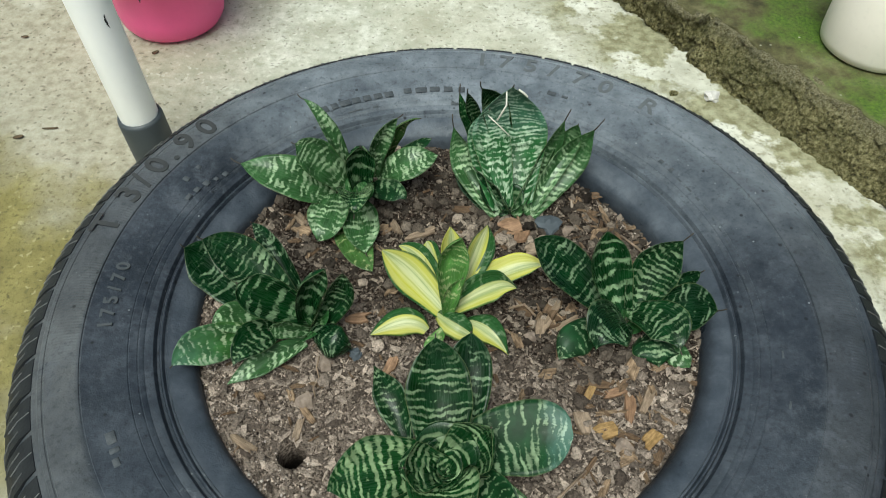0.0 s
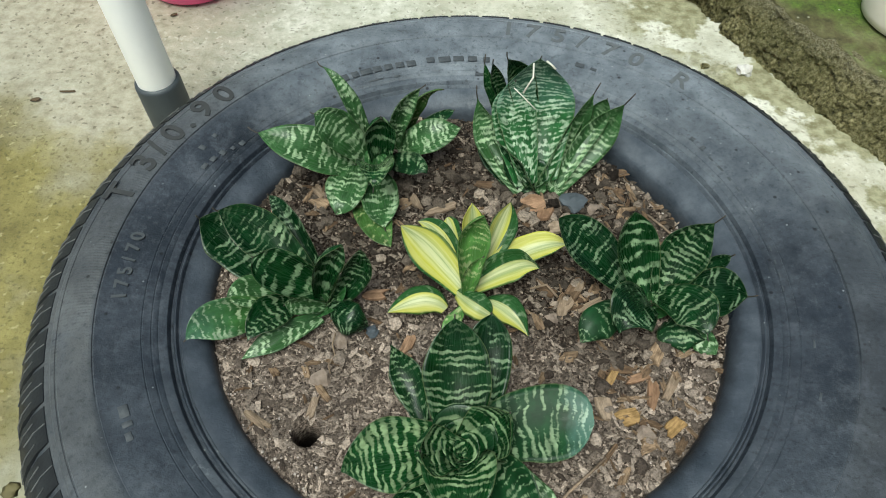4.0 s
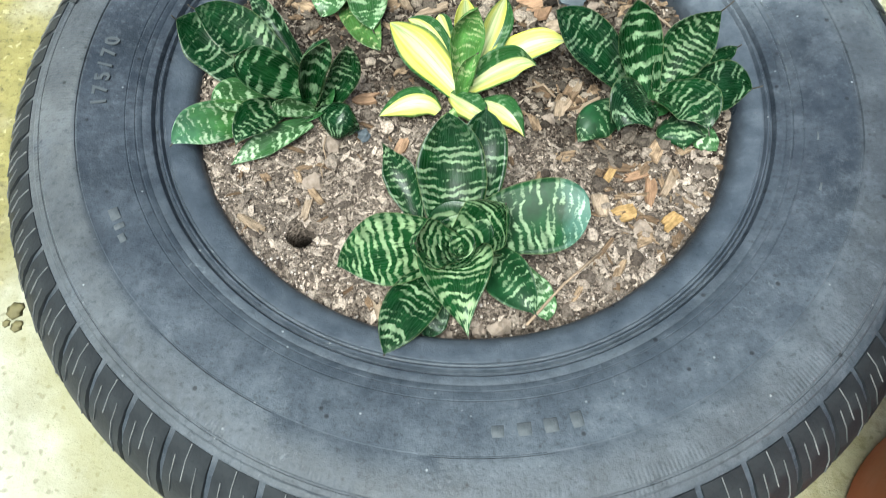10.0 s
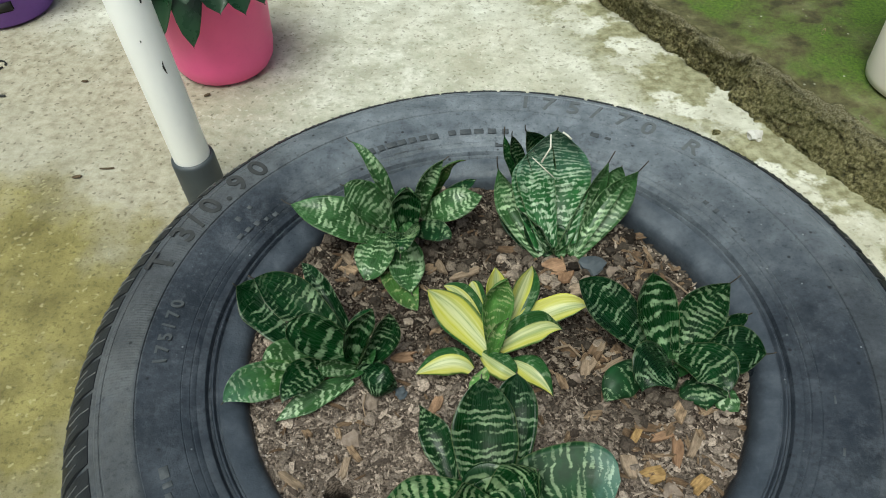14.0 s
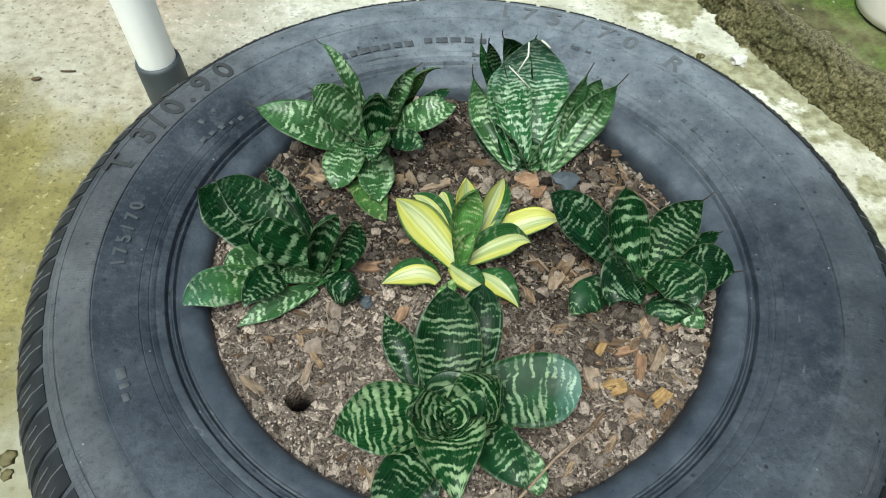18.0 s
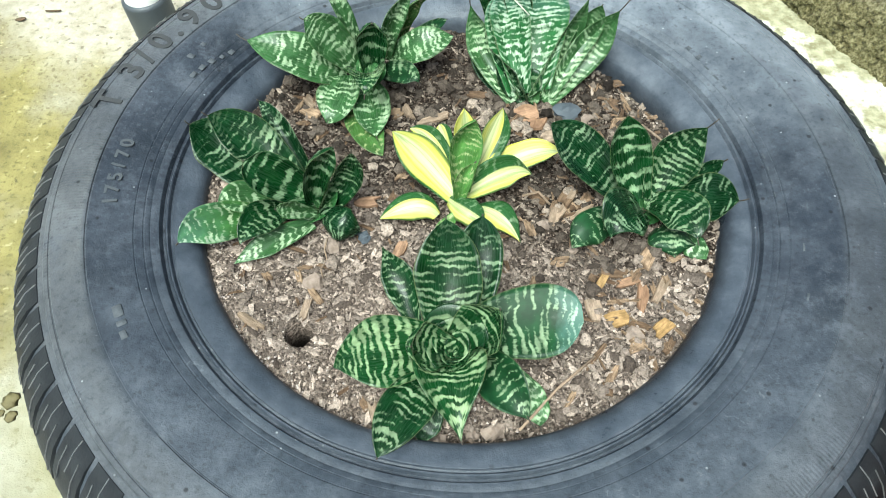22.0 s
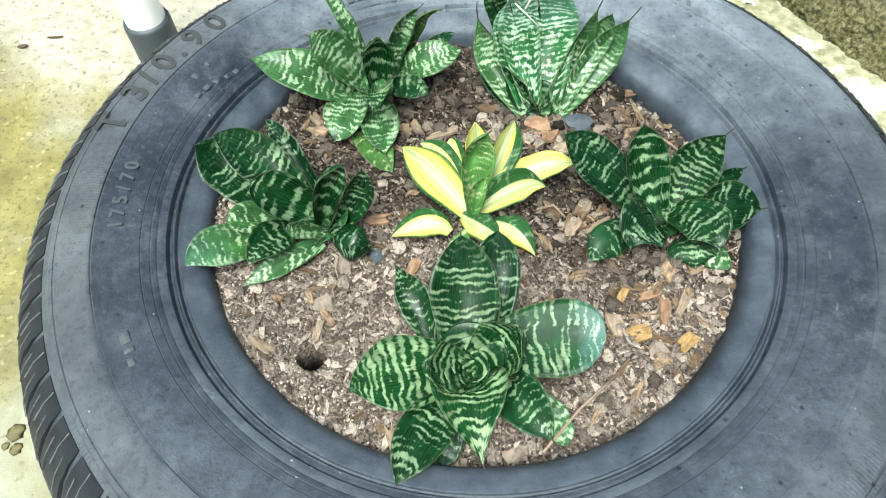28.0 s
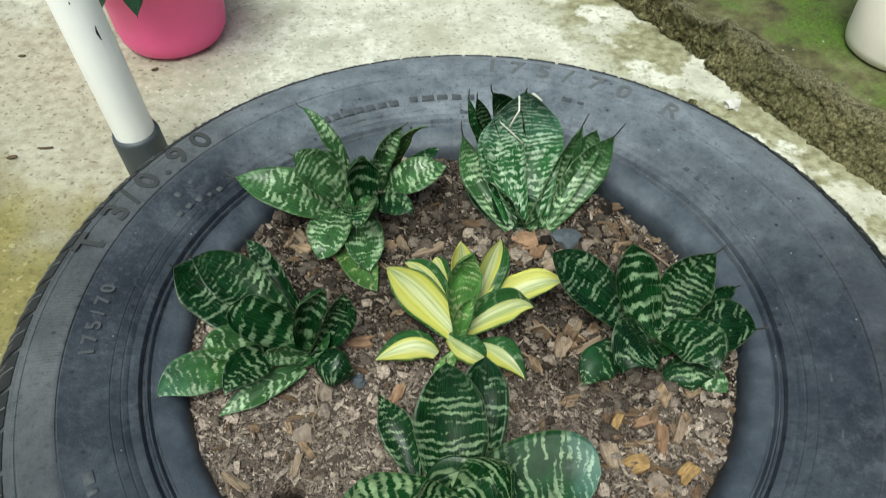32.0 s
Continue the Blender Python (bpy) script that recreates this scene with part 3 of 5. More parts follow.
def lathe(profile, steps, closed=False, wobble=0.0, seed=0.0):
    """A bmesh turned round z from (r, z) pairs."""
    bm = bmesh.new()
    rings = []
    for k in range(steps):
        a = 2 * math.pi * k / steps
        ring = []
        for r, z in profile:
            d = wobble * noise.noise((math.cos(a) * 2 + seed, math.sin(a) * 2, z * 20 + r * 20)) if wobble else 0
            ring.append(bm.verts.new(((r + d) * math.cos(a), (r + d) * math.sin(a), z)))
        rings.append(ring)
    n = len(profile)
    for k in range(steps):
        a, b = rings[k], rings[(k + 1) % steps]
        for j in range(n if closed else n - 1):
            bm.faces.new((a[j], b[j], b[(j + 1) % n], a[(j + 1) % n]))
    return bm


def grid_sheet(nx, ny, place):
    """A bmesh grid whose points come from place(i / nx, j / ny)."""
    bm = bmesh.new()
    vs = [[bm.verts.new(place(i / nx, j / ny)) for j in range(ny + 1)] for i in range(nx + 1)]
    for i in range(nx):
        for j in range(ny):
            bm.faces.new((vs[i][j], vs[i + 1][j], vs[i + 1][j + 1], vs[i][j + 1]))
    return bm


def tube(points, radius, sides=8):
    bm = bmesh.new()
    rings = []
    for i, p in enumerate(points):
        t = (Vector(points[min(i + 1, len(points) - 1)]) - Vector(points[max(i - 1, 0)])).normalized()
        s = t.cross(Vector((0.3, 0.2, 1))).normalized()
        w = t.cross(s)
        rings.append([bm.verts.new(Vector(p) + radius * (math.cos(2 * math.pi * k / sides) * s + math.sin(2 * math.pi * k / sides) * w)) for k in range(sides)])
    for a, b in zip(rings, rings[1:]):
        for k in range(sides):
            bm.faces.new((a[k], a[(k + 1) % sides], b[(k + 1) % sides], b[k]))
    bm.faces.new(rings[0][::-1])
    bm.faces.new(rings[-1])
    return bm


def lump(size, seed, flat=0.6, rough=0.25, level=2):
    bm = bmesh.new()
    bmesh.ops.create_icosphere(bm, subdivisions=level, radius=1)
    for v in bm.verts:
        k = 1 + rough * noise.noise(v.co * 1.6 + Vector((seed, 0, seed))) + rough * 0.25 * noise.noise(v.co * 4.5 + Vector((0, seed, seed)))
        v.co = Vector((v.co.x * size * k, v.co.y * size * k * 0.85, v.co.z * size * k * flat))
    return bm


# ---- ground ----
bm = grid_sheet(2, 2, lambda u, v: (-150 + 300 * u, -150 + 300 * v, 0.0))
ground = tagged(part("ground", bm, CONCRETE, None, "worn pale concrete yard floor with olive algae stains", smooth=False), category="floor", kind="structure")

# the raised mossy slab beyond the tyre; its broken edge runs along (0.526, -0.85)
ALONG, ACROSS = Vector((0.526, -0.850, 0)), Vector((0.850, 0.526, 0))
KERB_AT, KERB_UP = Vector((0.292, 0.474, 0)), 0.050


def kerb_point(u, v):
    k = 2 * u - 1
    s = 8.0 * math.copysign(abs(k) ** 2.5, k)
    step = 0.0 if s < 0 else 0.004
    foot = (0.003 if s < 0 else -0.006) - step + 0.004 * noise.noise((s * 9, 0, 3)) + 0.004 * noise.noise((s * 40, 1, 3))
    back = (-0.006 if s < 0 else 0.016) + 0.010 * noise.noise((s * 7, 5, 1)) + 0.005 * noise.noise((s * 33, 5, 1))
    k = min(v / 0.8, 1)
    d = foot + (back - foot) * k ** 1.3 + (0.016 * (v - 0.8) / 0.2 if v > 0.8 else 0)
    z = -0.004 + (KERB_UP + 0.004) * k
    q = KERB_AT + ALONG * s + ACROSS * d
    rough = 0.005 * noise.noise((q.x * 55, q.y * 55, z * 70)) + 0.004 * noise.noise((q.x * 150, q.y * 150, z * 150)) + 0.003 * noise.noise((q.x * 330, q.y * 330, z * 330)) - 0.010 * math.exp(-(s / 0.006) ** 2)
    q -= ACROSS * rough * (1 if v < 0.9 else 0.3)
    q.z = z + (0.004 * noise.noise((q.x * 40, q.y * 40, 2)) if 0.5 < v < 1 else 0)
    return q


part_kerb = part("kerb", grid_sheet(1300, 40, kerb_point), KERB, None, "rough broken concrete kerb edge, damp and dark")
tagged(part_kerb, category="kerb", kind="structure")


def slab_point(u, v):
    k = 2 * u - 1
    s = 8.0 * math.copysign(abs(k) ** 2.5, k)
    lip = (-0.006 if s < 0 else 0.016) + 0.010 * noise.noise((s * 7, 5, 1)) + 0.005 * noise.noise((s * 33, 5, 1)) + 0.003 * noise.noise((s * 120, 5, 1))
    d = lip + 0.006 + (v ** 3) * 12
    q = KERB_AT + ALONG * s + ACROSS * d
    q.z = KERB_UP + 0.0015 + 0.004 * noise.noise((q.x * 9, q.y * 9, 7)) * min(1, v * 30) - (0.006 if v == 0 else 0)
    return q


tagged(part("slab", grid_sheet(640, 70, slab_point), MOSS, None, "raised concrete slab covered with green moss"), category="slab", kind="structure")

# ---- the tyre ----
tyre = thing("tyre", (0, 0, 0), "old black car tyre lying flat as a planter", "tyre")
UPPER = [(0.168, 0.100), (0.162, 0.116), (0.1585, 0.128), (0.1572, 0.1360), (0.1573, 0.1432), (0.1580, 0.1470), (0.1598, 0.1496), (0.1632, 0.1516), (0.1676, 0.1536), (0.1720, 0.1553), (0.1730, 0.1552), (0.1735, 0.1538), (0.1746, 0.1536), (0.1752, 0.1548), (0.1758, 0.1558), (0.1766, 0.1559), (0.1772, 0.1549), (0.1777, 0.1535), (0.1790, 0.1536), (0.1796, 0.1556), (0.1803, 0.1569), (0.1840, 0.1580), (0.1843, 0.1579), (0.1850, 0.1580), (0.1853, 0.1584), (0.1878, 0.1592), (0.1880, 0.1590), (0.1886, 0.1592), (0.1888, 0.1596), (0.1930, 0.1611), (0.1932, 0.1609), (0.1937, 0.1611), (0.1939, 0.1614), (0.2000, 0.1630), (0.2080, 0.1643), (0.2150, 0.1650), (0.2206, 0.1652), (0.2209, 0.1648), (0.2215, 0.1648), (0.2219, 0.1657), (0.2300, 0.1663), (0.2380, 0.1656), (0.2434, 0.1642), (0.2438, 0.1635), (0.2446, 0.1632), (0.2450, 0.1636), (0.2476, 0.1627), (0.2480, 0.1618), (0.2490, 0.1612), (0.2500, 0.1612), (0.2525, 0.1598), (0.2600, 0.1540), (0.2680, 0.1450), (0.2740, 0.1345), (0.2785, 0.1215), (0.2805, 0.1050), (0.2810, 0.0850)]
MID = 0.0832
profile = UPPER + [(r, 2 * MID - z) for r, z in UPPER[-2::-1]] + [(0.18, 0.03), (0.20, 0.016), (0.235, 0.012), (0.262, 0.03), (0.270, 0.083), (0.262, 0.135), (0.235, 0.152), (0.20, 0.148), (0.18, 0.138)]
def settle(bm):
    """The unmounted tyre sits a little out of round: bead and tread have not quite the same middle."""
    for v in bm.verts:
        r = math.hypot(v.co.x, v.co.y)
        if 0.2205 < r < 0.2218 and v.co.z > 0.1:
            v.co.z += 0.00065 * min(1, max(0, -v.co.y / 0.1))
        k = min(1, max(0, (r - 0.183) / 0.085))
        k = k * k * (3 - 2 * k)
        v.co.x += -0.0018 + 0.0066 * k
        v.co.y += 0.0030 * k
    return bm


bm = settle(lathe(profile, 288, True, 0.0008))
bmesh.ops.recalc_face_normals(bm, faces=bm.faces[:])
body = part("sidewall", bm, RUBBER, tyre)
body.data.set_sharp_from_angle(angle=radians(38))

# one tread lug, copied round the shoulder
TURN = 64
LUG = [(0.2512, 0.1585), (0.2530, 0.1604), (0.2606, 0.1553), (0.2692, 0.1462), (0.2758, 0.1355), (0.2806, 0.1222), (0.2830, 0.1050), (0.2836, 0.0850), (0.2826, 0.0620)]
SHIFT = Vector((0.0048, 0.0030, 0))


def lug_bm(gap):
    bm = bmesh.new()
    rows = []
    ks = (0, 0.03, 0.2, 0.4, 0.6, 0.8, 0.97, 1)
    for i, (r, z) in enumerate(LUG):
        row = []
        for j, k in enumerate(ks):
            a = 2 * math.pi / TURN * (gap + (1 - 2 * gap) * k) + 0.014 * (max(0, i - 1) / 7) ** 1.2
            sink = 0.0016 if j in (0, 7) else 0.0
            row.append(bm.verts.new(((r - sink * 1.6) * math.cos(a), (r - sink * 1.6) * math.sin(a), z - sink * 0.8)))
        rows.append(row)
    for a, b in zip(rows, rows[1:]):
        for j in range(7):
            bm.faces.new((a[j], b[j], b[j + 1], a[j + 1]))
    return bm


def sipe_bm():
    """The dusty lips of three thin cuts across a lug."""
    bm = bmesh.new()
    for at, first, last in ((0.25, 2, 4), (0.48, 1, 3), (0.73, 2, 5)):
        left, right = [], []
        for i in range(first, last + 1):
            r, z = LUG[i]
            for edge, da in ((left, 0.0), (right, 0.0013)):
                a = 2 * math.pi / TURN * at + da + 0.016 * (max(0, i - 1) / 7) ** 1.2
                edge.append((bm.verts.new(((r + 0.0001) * math.cos(a), (r + 0.0001) * math.sin(a), z)), bm.verts.new(((r + 0.0005) * math.cos(a), (r + 0.0005) * math.sin(a), z + 0.0005))))
        for i in range(len(left) - 1):
            bm.faces.new((left[i][1], left[i + 1][1], right[i + 1][1], right[i][1]))
            bm.faces.new((left[i][0], left[i + 1][0], left[i + 1][1], left[i][1]))
            bm.faces.new((right[i][1], right[i + 1][1], right[i + 1][0], right[i][0]))
    return bm


RUBBER_PALE = plain_material("chalky_tyre_rubber", (0.054, 0.061, 0.067), 0.6, 0.4, 90, (0.05, 0.055, 0.06))
TREAD = plain_material("dark_tread_rubber", (0.013, 0.015, 0.018), 0.55, 0.4, 60, (0.038, 0.043, 0.047), 0.2)
lug = part("tread_lug", lug_bm(0.04), TREAD, tyre)
lug.data.set_sharp_from_angle(angle=radians(30))
lug.location = SHIFT
SIPE = plain_material("dusty_tread_edge", (0.052, 0.057, 0.061), 0.6, 0.5, 50, (0.22, 0.225, 0.225))
sipe = part("tread_sipe", sipe_bm(), SIPE, lug, "dusty grey edges of three thin cuts", smooth=False)
for k in range(1, TURN):
    o = new("tread_lug", lug.data)
    o.parent = tyre
    o.location = SHIFT
    o.rotation_euler = (0, 0, 2 * math.pi * k / TURN)
    q = tagged(new("tread_sipe", sipe.data), "dusty grey edges of three thin cuts")
    q.parent = o


def lettering(text, size, radius, start, height, lift, mat, step, name):
    """Raised characters on the sidewall, their tops outwards, each a mesh of its own; start and step in degrees, clockwise."""
    for k, ch in enumerate(text):
        if ch == " ":
            continue
        cu = bpy.data.curves.new(name, "FONT")
        cu.body, cu.size, cu.extrude, cu.offset, cu.align_x = ch, size, height, size * 0.022, "CENTER"
        ob = bpy.data.objects.new(name, cu)
        scene.collection.objects.link(ob)
        me = bpy.data.meshes.new_from_object(ob.evaluated_get(bpy.context.evaluated_depsgraph_get()))
        bpy.data.objects.remove(ob)
        me.materials.clear()
        me.materials.append(mat)
        a = radians(start - sum(step[:k]))
        o = new(name, me)
        o.parent = tyre
        o.matrix_local = Matrix.Translation((radius * math.cos(a), radius * math.sin(a), lift)) @ Matrix.Rotation(a - math.pi / 2, 4, "Z")


RUBBER_DARK = plain_material("darker_tyre_rubber", (0.030, 0.032, 0.034), 0.65, 0.4, 90, (0.055, 0.057, 0.058))
RUBBER_FAINT = plain_material("faint_tyre_rubber", (0.092, 0.101, 0.109), 0.6, 0.4, 90, (0.16, 0.17, 0.18))
RUBBER_MARK = plain_material("rubbed_tyre_rubber", (0.066, 0.075, 0.084), 0.7, 0.5, 200, (0.045, 0.052, 0.060))
lettering("T3/0.90", 0.0250, 0.2250, 167.5, 0.0003, 0.1663, RUBBER_DARK, (6.8, 3.6, 4.0, 3.2, 3.9, 4.9), "raised_character")
lettering("175/70 R", 0.0225, 0.2270, 83.5, 0.0003, 0.1660, RUBBER_FAINT, (4.6, 5.2, 4.6, 5.4, 5.4, 4.6, 4.6), "raised_character")
lettering("175/70", 0.0120, 0.2045, -172.5, 0.0004, 0.1646, RUBBER_PALE, (2.4, 2.5, 2.4, 2.4, 2.4), "raised_character")


def raised_bars(marks, name="raised_mark"):
    """Worn marks that can no longer be read: low bars of (angle, radius, width, height)."""
    for a, r, w, h in marks:
        b = bmesh.new()
        bmesh.ops.create_cube(b, size=1)
        bmesh.ops.scale(b, vec=(w * (1.3 + 0.7 * noise.noise((a * 1.7, r * 90, 0))), h * (1.25 + 0.5 * noise.noise((a * 2.3, r * 50, 4))), 0.0005), verts=b.verts)
        bmesh.ops.bevel(b, geom=b.edges[:], offset=0.0002, segments=1, affect="EDGES")
        z = 0.1630 + (r - 0.2000) * 0.17 if r > 0.194 else 0.1598 + (r - 0.190) * 0.35
        o = part(name, b, RUBBER_MARK, tyre)
        o.matrix_local = Matrix.Translation((r * math.cos(radians(a)), r * math.sin(radians(a)), z)) @ Matrix.Rotation(radians(a) - math.pi / 2, 4, "Z")


raised_bars([(119.5 - 2.55 * k, 0.1985, 0.0050, 0.0062) for k in range(7)])
raised_bars([(99.8 - 3.1 * k, 0.1995, 0.0058, 0.0068) for k in range(5)])
raised_bars([(88.6, 0.1868, 0.0050, 0.0038), (86.0, 0.1868, 0.0045, 0.0038), (113, 0.1895, 0.0080, 0.0012), (108, 0.1895, 0.0030, 0.0030), (67.5, 0.2085, 0.0050, 0.0030), (64.5, 0.2085, 0.0040, 0.0030)])
raised_bars([(153.0, 0.2080, 0.0030, 0.0050), (149.4, 0.2085, 0.0022, 0.0030), (156.4, 0.1975, 0.0034, 0.0034), (154.0, 0.1965, 0.0030, 0.0034), (151.7, 0.1950, 0.0030, 0.0034), (149.4, 0.1930, 0.0030, 0.0032), (147.2, 0.1915, 0.0030, 0.0030)])
raised_bars([(-151.8, 0.2080, 0.0050, 0.0040), (-149.6, 0.2080, 0.0030, 0.0052), (-147.6, 0.2090, 0.0040, 0.0030)])
raised_bars([(-86.5 + 3.4 * k, 0.2085, 0.0046, 0.0056) for k in range(4)])
raised_bars([(38 - 3.0 * k, 0.1945 - 0.0004 * k, 0.0030, 0.0036) for k in range(14)])
raised_bars([(-12.5, 0.1990, 0.0040, 0.0012), (-22.0, 0.2030, 0.0036, 0.0012)])

# ---- the soil in the tyre ----
SOIL_Z, HOLE = 0.1420, Vector((-0.0905, -0.098))


def soil_height(x, y):
    z = SOIL_Z + 0.0045 * noise.noise((x * 22, y * 22, 0)) + 0.0034 * noise.noise((x * 70, y * 70, 4))
    z += 0.0018 * noise.noise((x * 190, y * 190, 4))
    r = math.hypot(x, y)
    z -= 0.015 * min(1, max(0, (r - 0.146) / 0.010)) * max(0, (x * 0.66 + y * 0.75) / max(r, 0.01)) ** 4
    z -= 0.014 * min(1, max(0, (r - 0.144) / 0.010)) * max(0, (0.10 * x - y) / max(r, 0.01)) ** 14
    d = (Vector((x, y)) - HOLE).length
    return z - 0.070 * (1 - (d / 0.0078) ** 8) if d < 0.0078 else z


def soil_point(u, v):
    a, r = 2 * math.pi * u, 0.1640 * v
    x, y = r * math.cos(a), r * math.sin(a)
    return (x, y, soil_height(x, y))


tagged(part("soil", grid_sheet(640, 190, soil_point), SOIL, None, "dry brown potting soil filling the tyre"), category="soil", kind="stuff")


# ---- the plants ----
def leaf(parent, base, middle, tip, width, turn, cup, peak, blunt, mat, thread):
    """One thick leaf from base through its widest place, middle, to tip; turn rolls its face about its length, and its
    edges rise above the middle by cup; thread is the length of the dry point at its tip."""
    base, middle, tip = Vector(base), Vector(middle), Vector(tip)
    axis = (tip - base).normalized()
    flat = Matrix.Rotation(radians(turn), 3, axis) @ Vector((0, 0, 1)).cross(axis).normalized()
    pull = (middle - base * (1 - peak) ** 2 - tip * peak ** 2) / (2 * peak * (1 - peak))
    length = (middle - base).length + (tip - middle).length
    rows, cols = 20, 10
    seed = tip.x * 990 + tip.y * 770
    bm = bmesh.new()
    uv = bm.loops.layers.uv.new("UVMap")
    top, low, spots = [], [], {}
    for i in range(rows + 1):
        s = i / rows
        c = base * (1 - s) ** 2 + pull * 2 * s * (1 - s) + tip * s * s
        t = ((pull - base) * (1 - s) + (tip - pull) * s).normalized()
        side = (flat - t * flat.dot(t)).normalized()
        n = t.cross(side).normalized()
        if s < peak:
            w = 0.52 + 0.48 * math.sin(math.pi / 2 * s / peak)
        else:
            w = max(0.0, 1 - ((s - peak) / (1 - peak)) ** (1.5 + 1.1 * blunt)) ** (1.30 - 0.80 * blunt)
        w = max(w * width * 0.5, 0.0003)
        fold = cup * (1.25 - 0.5 * s)
        a, b = [], []
        for j in range(cols + 1):
            u = -1 + 2 * j / cols
            ripple = 0.0011 * u * u * noise.noise((s * 4 + seed, u, seed)) * math.sin(math.pi * s)
            wave = 0.0006 * noise.noise((s * 5 + seed, u * 2, seed))
            q = c + side * (w * u * (1 - 0.22 * abs(fold) * u * u) + ripple) + n * (w * fold * 1.15 * u * u + wave + ripple)
            thick = 0.0011 * (1 - 0.75 * u * u) * (1 - 0.6 * s)
            va, vb = bm.verts.new(q + n * thick), bm.verts.new(q - n * thick)
            spots[va] = spots[vb] = (0.5 + u / 2, s * length / 0.06)
            a.append(va), b.append(vb)
        top.append(a), low.append(b)
    for i in range(rows):
        for j in range(cols):
            bm.faces.new((top[i][j], top[i + 1][j], top[i + 1][j + 1], top[i][j + 1]))
            bm.faces.new((low[i][j], low[i][j + 1], low[i + 1][j + 1], low[i + 1][j]))
        bm.faces.new((top[i][0], low[i][0], low[i + 1][0], top[i + 1][0]))
        bm.faces.new((top[i][cols], top[i + 1][cols], low[i + 1][cols], low[i][cols]))
    for f in bm.faces:
        for loop in f.loops:
            loop[uv].uv = spots[loop.vert]
    bmesh.ops.recalc_face_normals(bm, faces=bm.faces[:])
    ob = part("leaf", bm, mat, parent)
    rise = Vector((0.1, 0, 0.3)) * thread
    part("leaf_tip", tube([tip - t * 0.0022, tip + t * thread * 0.2, tip + t * thread * 0.6 + rise * 0.3, tip + t * thread + rise], 0.00042, 5), SPINE, ob)
    return ob


def heart(parent, at, radius, height, toward, lean, mat, tilt=0.20, point=0.08):
    """One inner leaf rolled into a loose spiral funnel; its slanting rim is highest towards the given bearing."""
    bm = bmesh.new()
    uv = bm.loops.layers.uv.new("UVMap")
    spots, skins = {}, []
    steps, rows = 52, 10
    for skin in (0, 1):
        rings = []
        for k in range(steps + 1):
            go = k / steps
            th = radians(toward + 180) + (2 * math.pi + 0.5) * go - 0.25
            off = -math.cos(2 * math.pi * go)
            top = height * (0.94 - tilt + tilt * off + point * max(0, off) ** 5 + 0.03 * math.sin(2 * th + radius * 700))
            swirl = 1.09 - 0.20 * go + 0.06 * math.sin(2 * th + radius * 900) + 0.035 * math.sin(3 * th + radius * 2100) + 0.06 * off
            ring = []
            for i in range(rows + 1):
                s = i / rows
                r = radius * (0.20 + 0.80 * s ** 1.9) * swirl - skin * 0.0007
                v = bm.verts.new((at[0] + r * math.cos(th) + lean[0] * s, at[1] + r * math.sin(th) + lean[1] * s, at[2] + top * s - skin * 0.0002))
                spots[v] = (go, top * s / 0.06)
                ring.append(v)
            rings.append(ring)
        skins.append(rings)
    for k in range(steps):
        j = k + 1
        for i in range(rows):
            bm.faces.new((skins[0][k][i], skins[0][j][i], skins[0][j][i + 1], skins[0][k][i + 1]))
            bm.faces.new((skins[1][k][i + 1], skins[1][j][i + 1], skins[1][j][i], skins[1][k][i]))
        bm.faces.new((skins[0][k][rows], skins[0][j][rows], skins[1][j][rows], skins[1][k][rows]))
    for k in (0, steps):
        for i in range(rows):
            bm.faces.new((skins[0][k][i], skins[0][k][i + 1], skins[1][k][i + 1], skins[1][k][i]))
    for f in bm.faces:
        for l in f.loops:
            l[uv].uv = spots[l.vert]
    return part("rolled_leaf", bm, mat, parent)


def plant(label, centre):
    return thing("snake_plant", centre, label, "plant", "plants in the tyre")


plant_a = plant("dwarf snake plant with spreading dark green banded leaves", (-0.0676, 0.0937, 0.1380))
leaf(plant_a, (-0.0164, 0.0033, 0.0090), (-0.0418, -0.0046, 0.0319), (-0.0774, 0.0023, 0.0400), 0.0326, -23, 0.30, 0.45, 0.40, LEAF_SOFT, 0.0090)
leaf(plant_a, (-0.0094, 0.0123, 0.0100), (-0.0274, 0.0076, 0.0430), (-0.0384, 0.0053, 0.0560), 0.0281, -61, 0.47, 0.50, 0.45, LEAF_SOFT, 0.0030)
leaf(plant_a, (-0.0074, 0.0243, 0.0110), (-0.0177, 0.0263, 0.0465), (-0.0364, 0.0403, 0.0660), 0.0130, -17, 0.41, 0.35, 0.00, LEAF_SOFT, 0.0080)
leaf(plant_a, (0.0026, 0.0053, 0.0120), (0.0036, 0.0074, 0.0450), (0.0056, 0.0013, 0.0580), 0.0253, 151, 0.74, 0.50, 0.50, LEAF_WIDE, 0.0020)
leaf(plant_a, (-0.0004, -0.0027, 0.0160), (0.0038, -0.0275, 0.0404), (0.0036, -0.0427, 0.0400), 0.0279, 3, 0.41, 0.45, 0.10, LEAF_DENSE, 0.0050)
leaf(plant_a, (0.0096, 0.0203, 0.0110), (0.0163, 0.0235, 0.0460), (0.0296, 0.0283, 0.0600), 0.0175, 91, 0.61, 0.55, 0.50, LEAF_SOFT, 0.0040)
leaf(plant_a, (0.0186, 0.0363, 0.0100), (0.0271, 0.0377, 0.0408), (0.0446, 0.0443, 0.0460), 0.0154, 113, 0.41, 0.50, 0.10, LEAF_LIME, 0.0010)
leaf(plant_a, (0.0146, 0.0183, 0.0100), (0.0356, 0.0140, 0.0287), (0.0576, 0.0223, 0.0310), 0.0260, 23, 0.27, 0.50, 0.45, LEAF_SOFT, 0.0020)
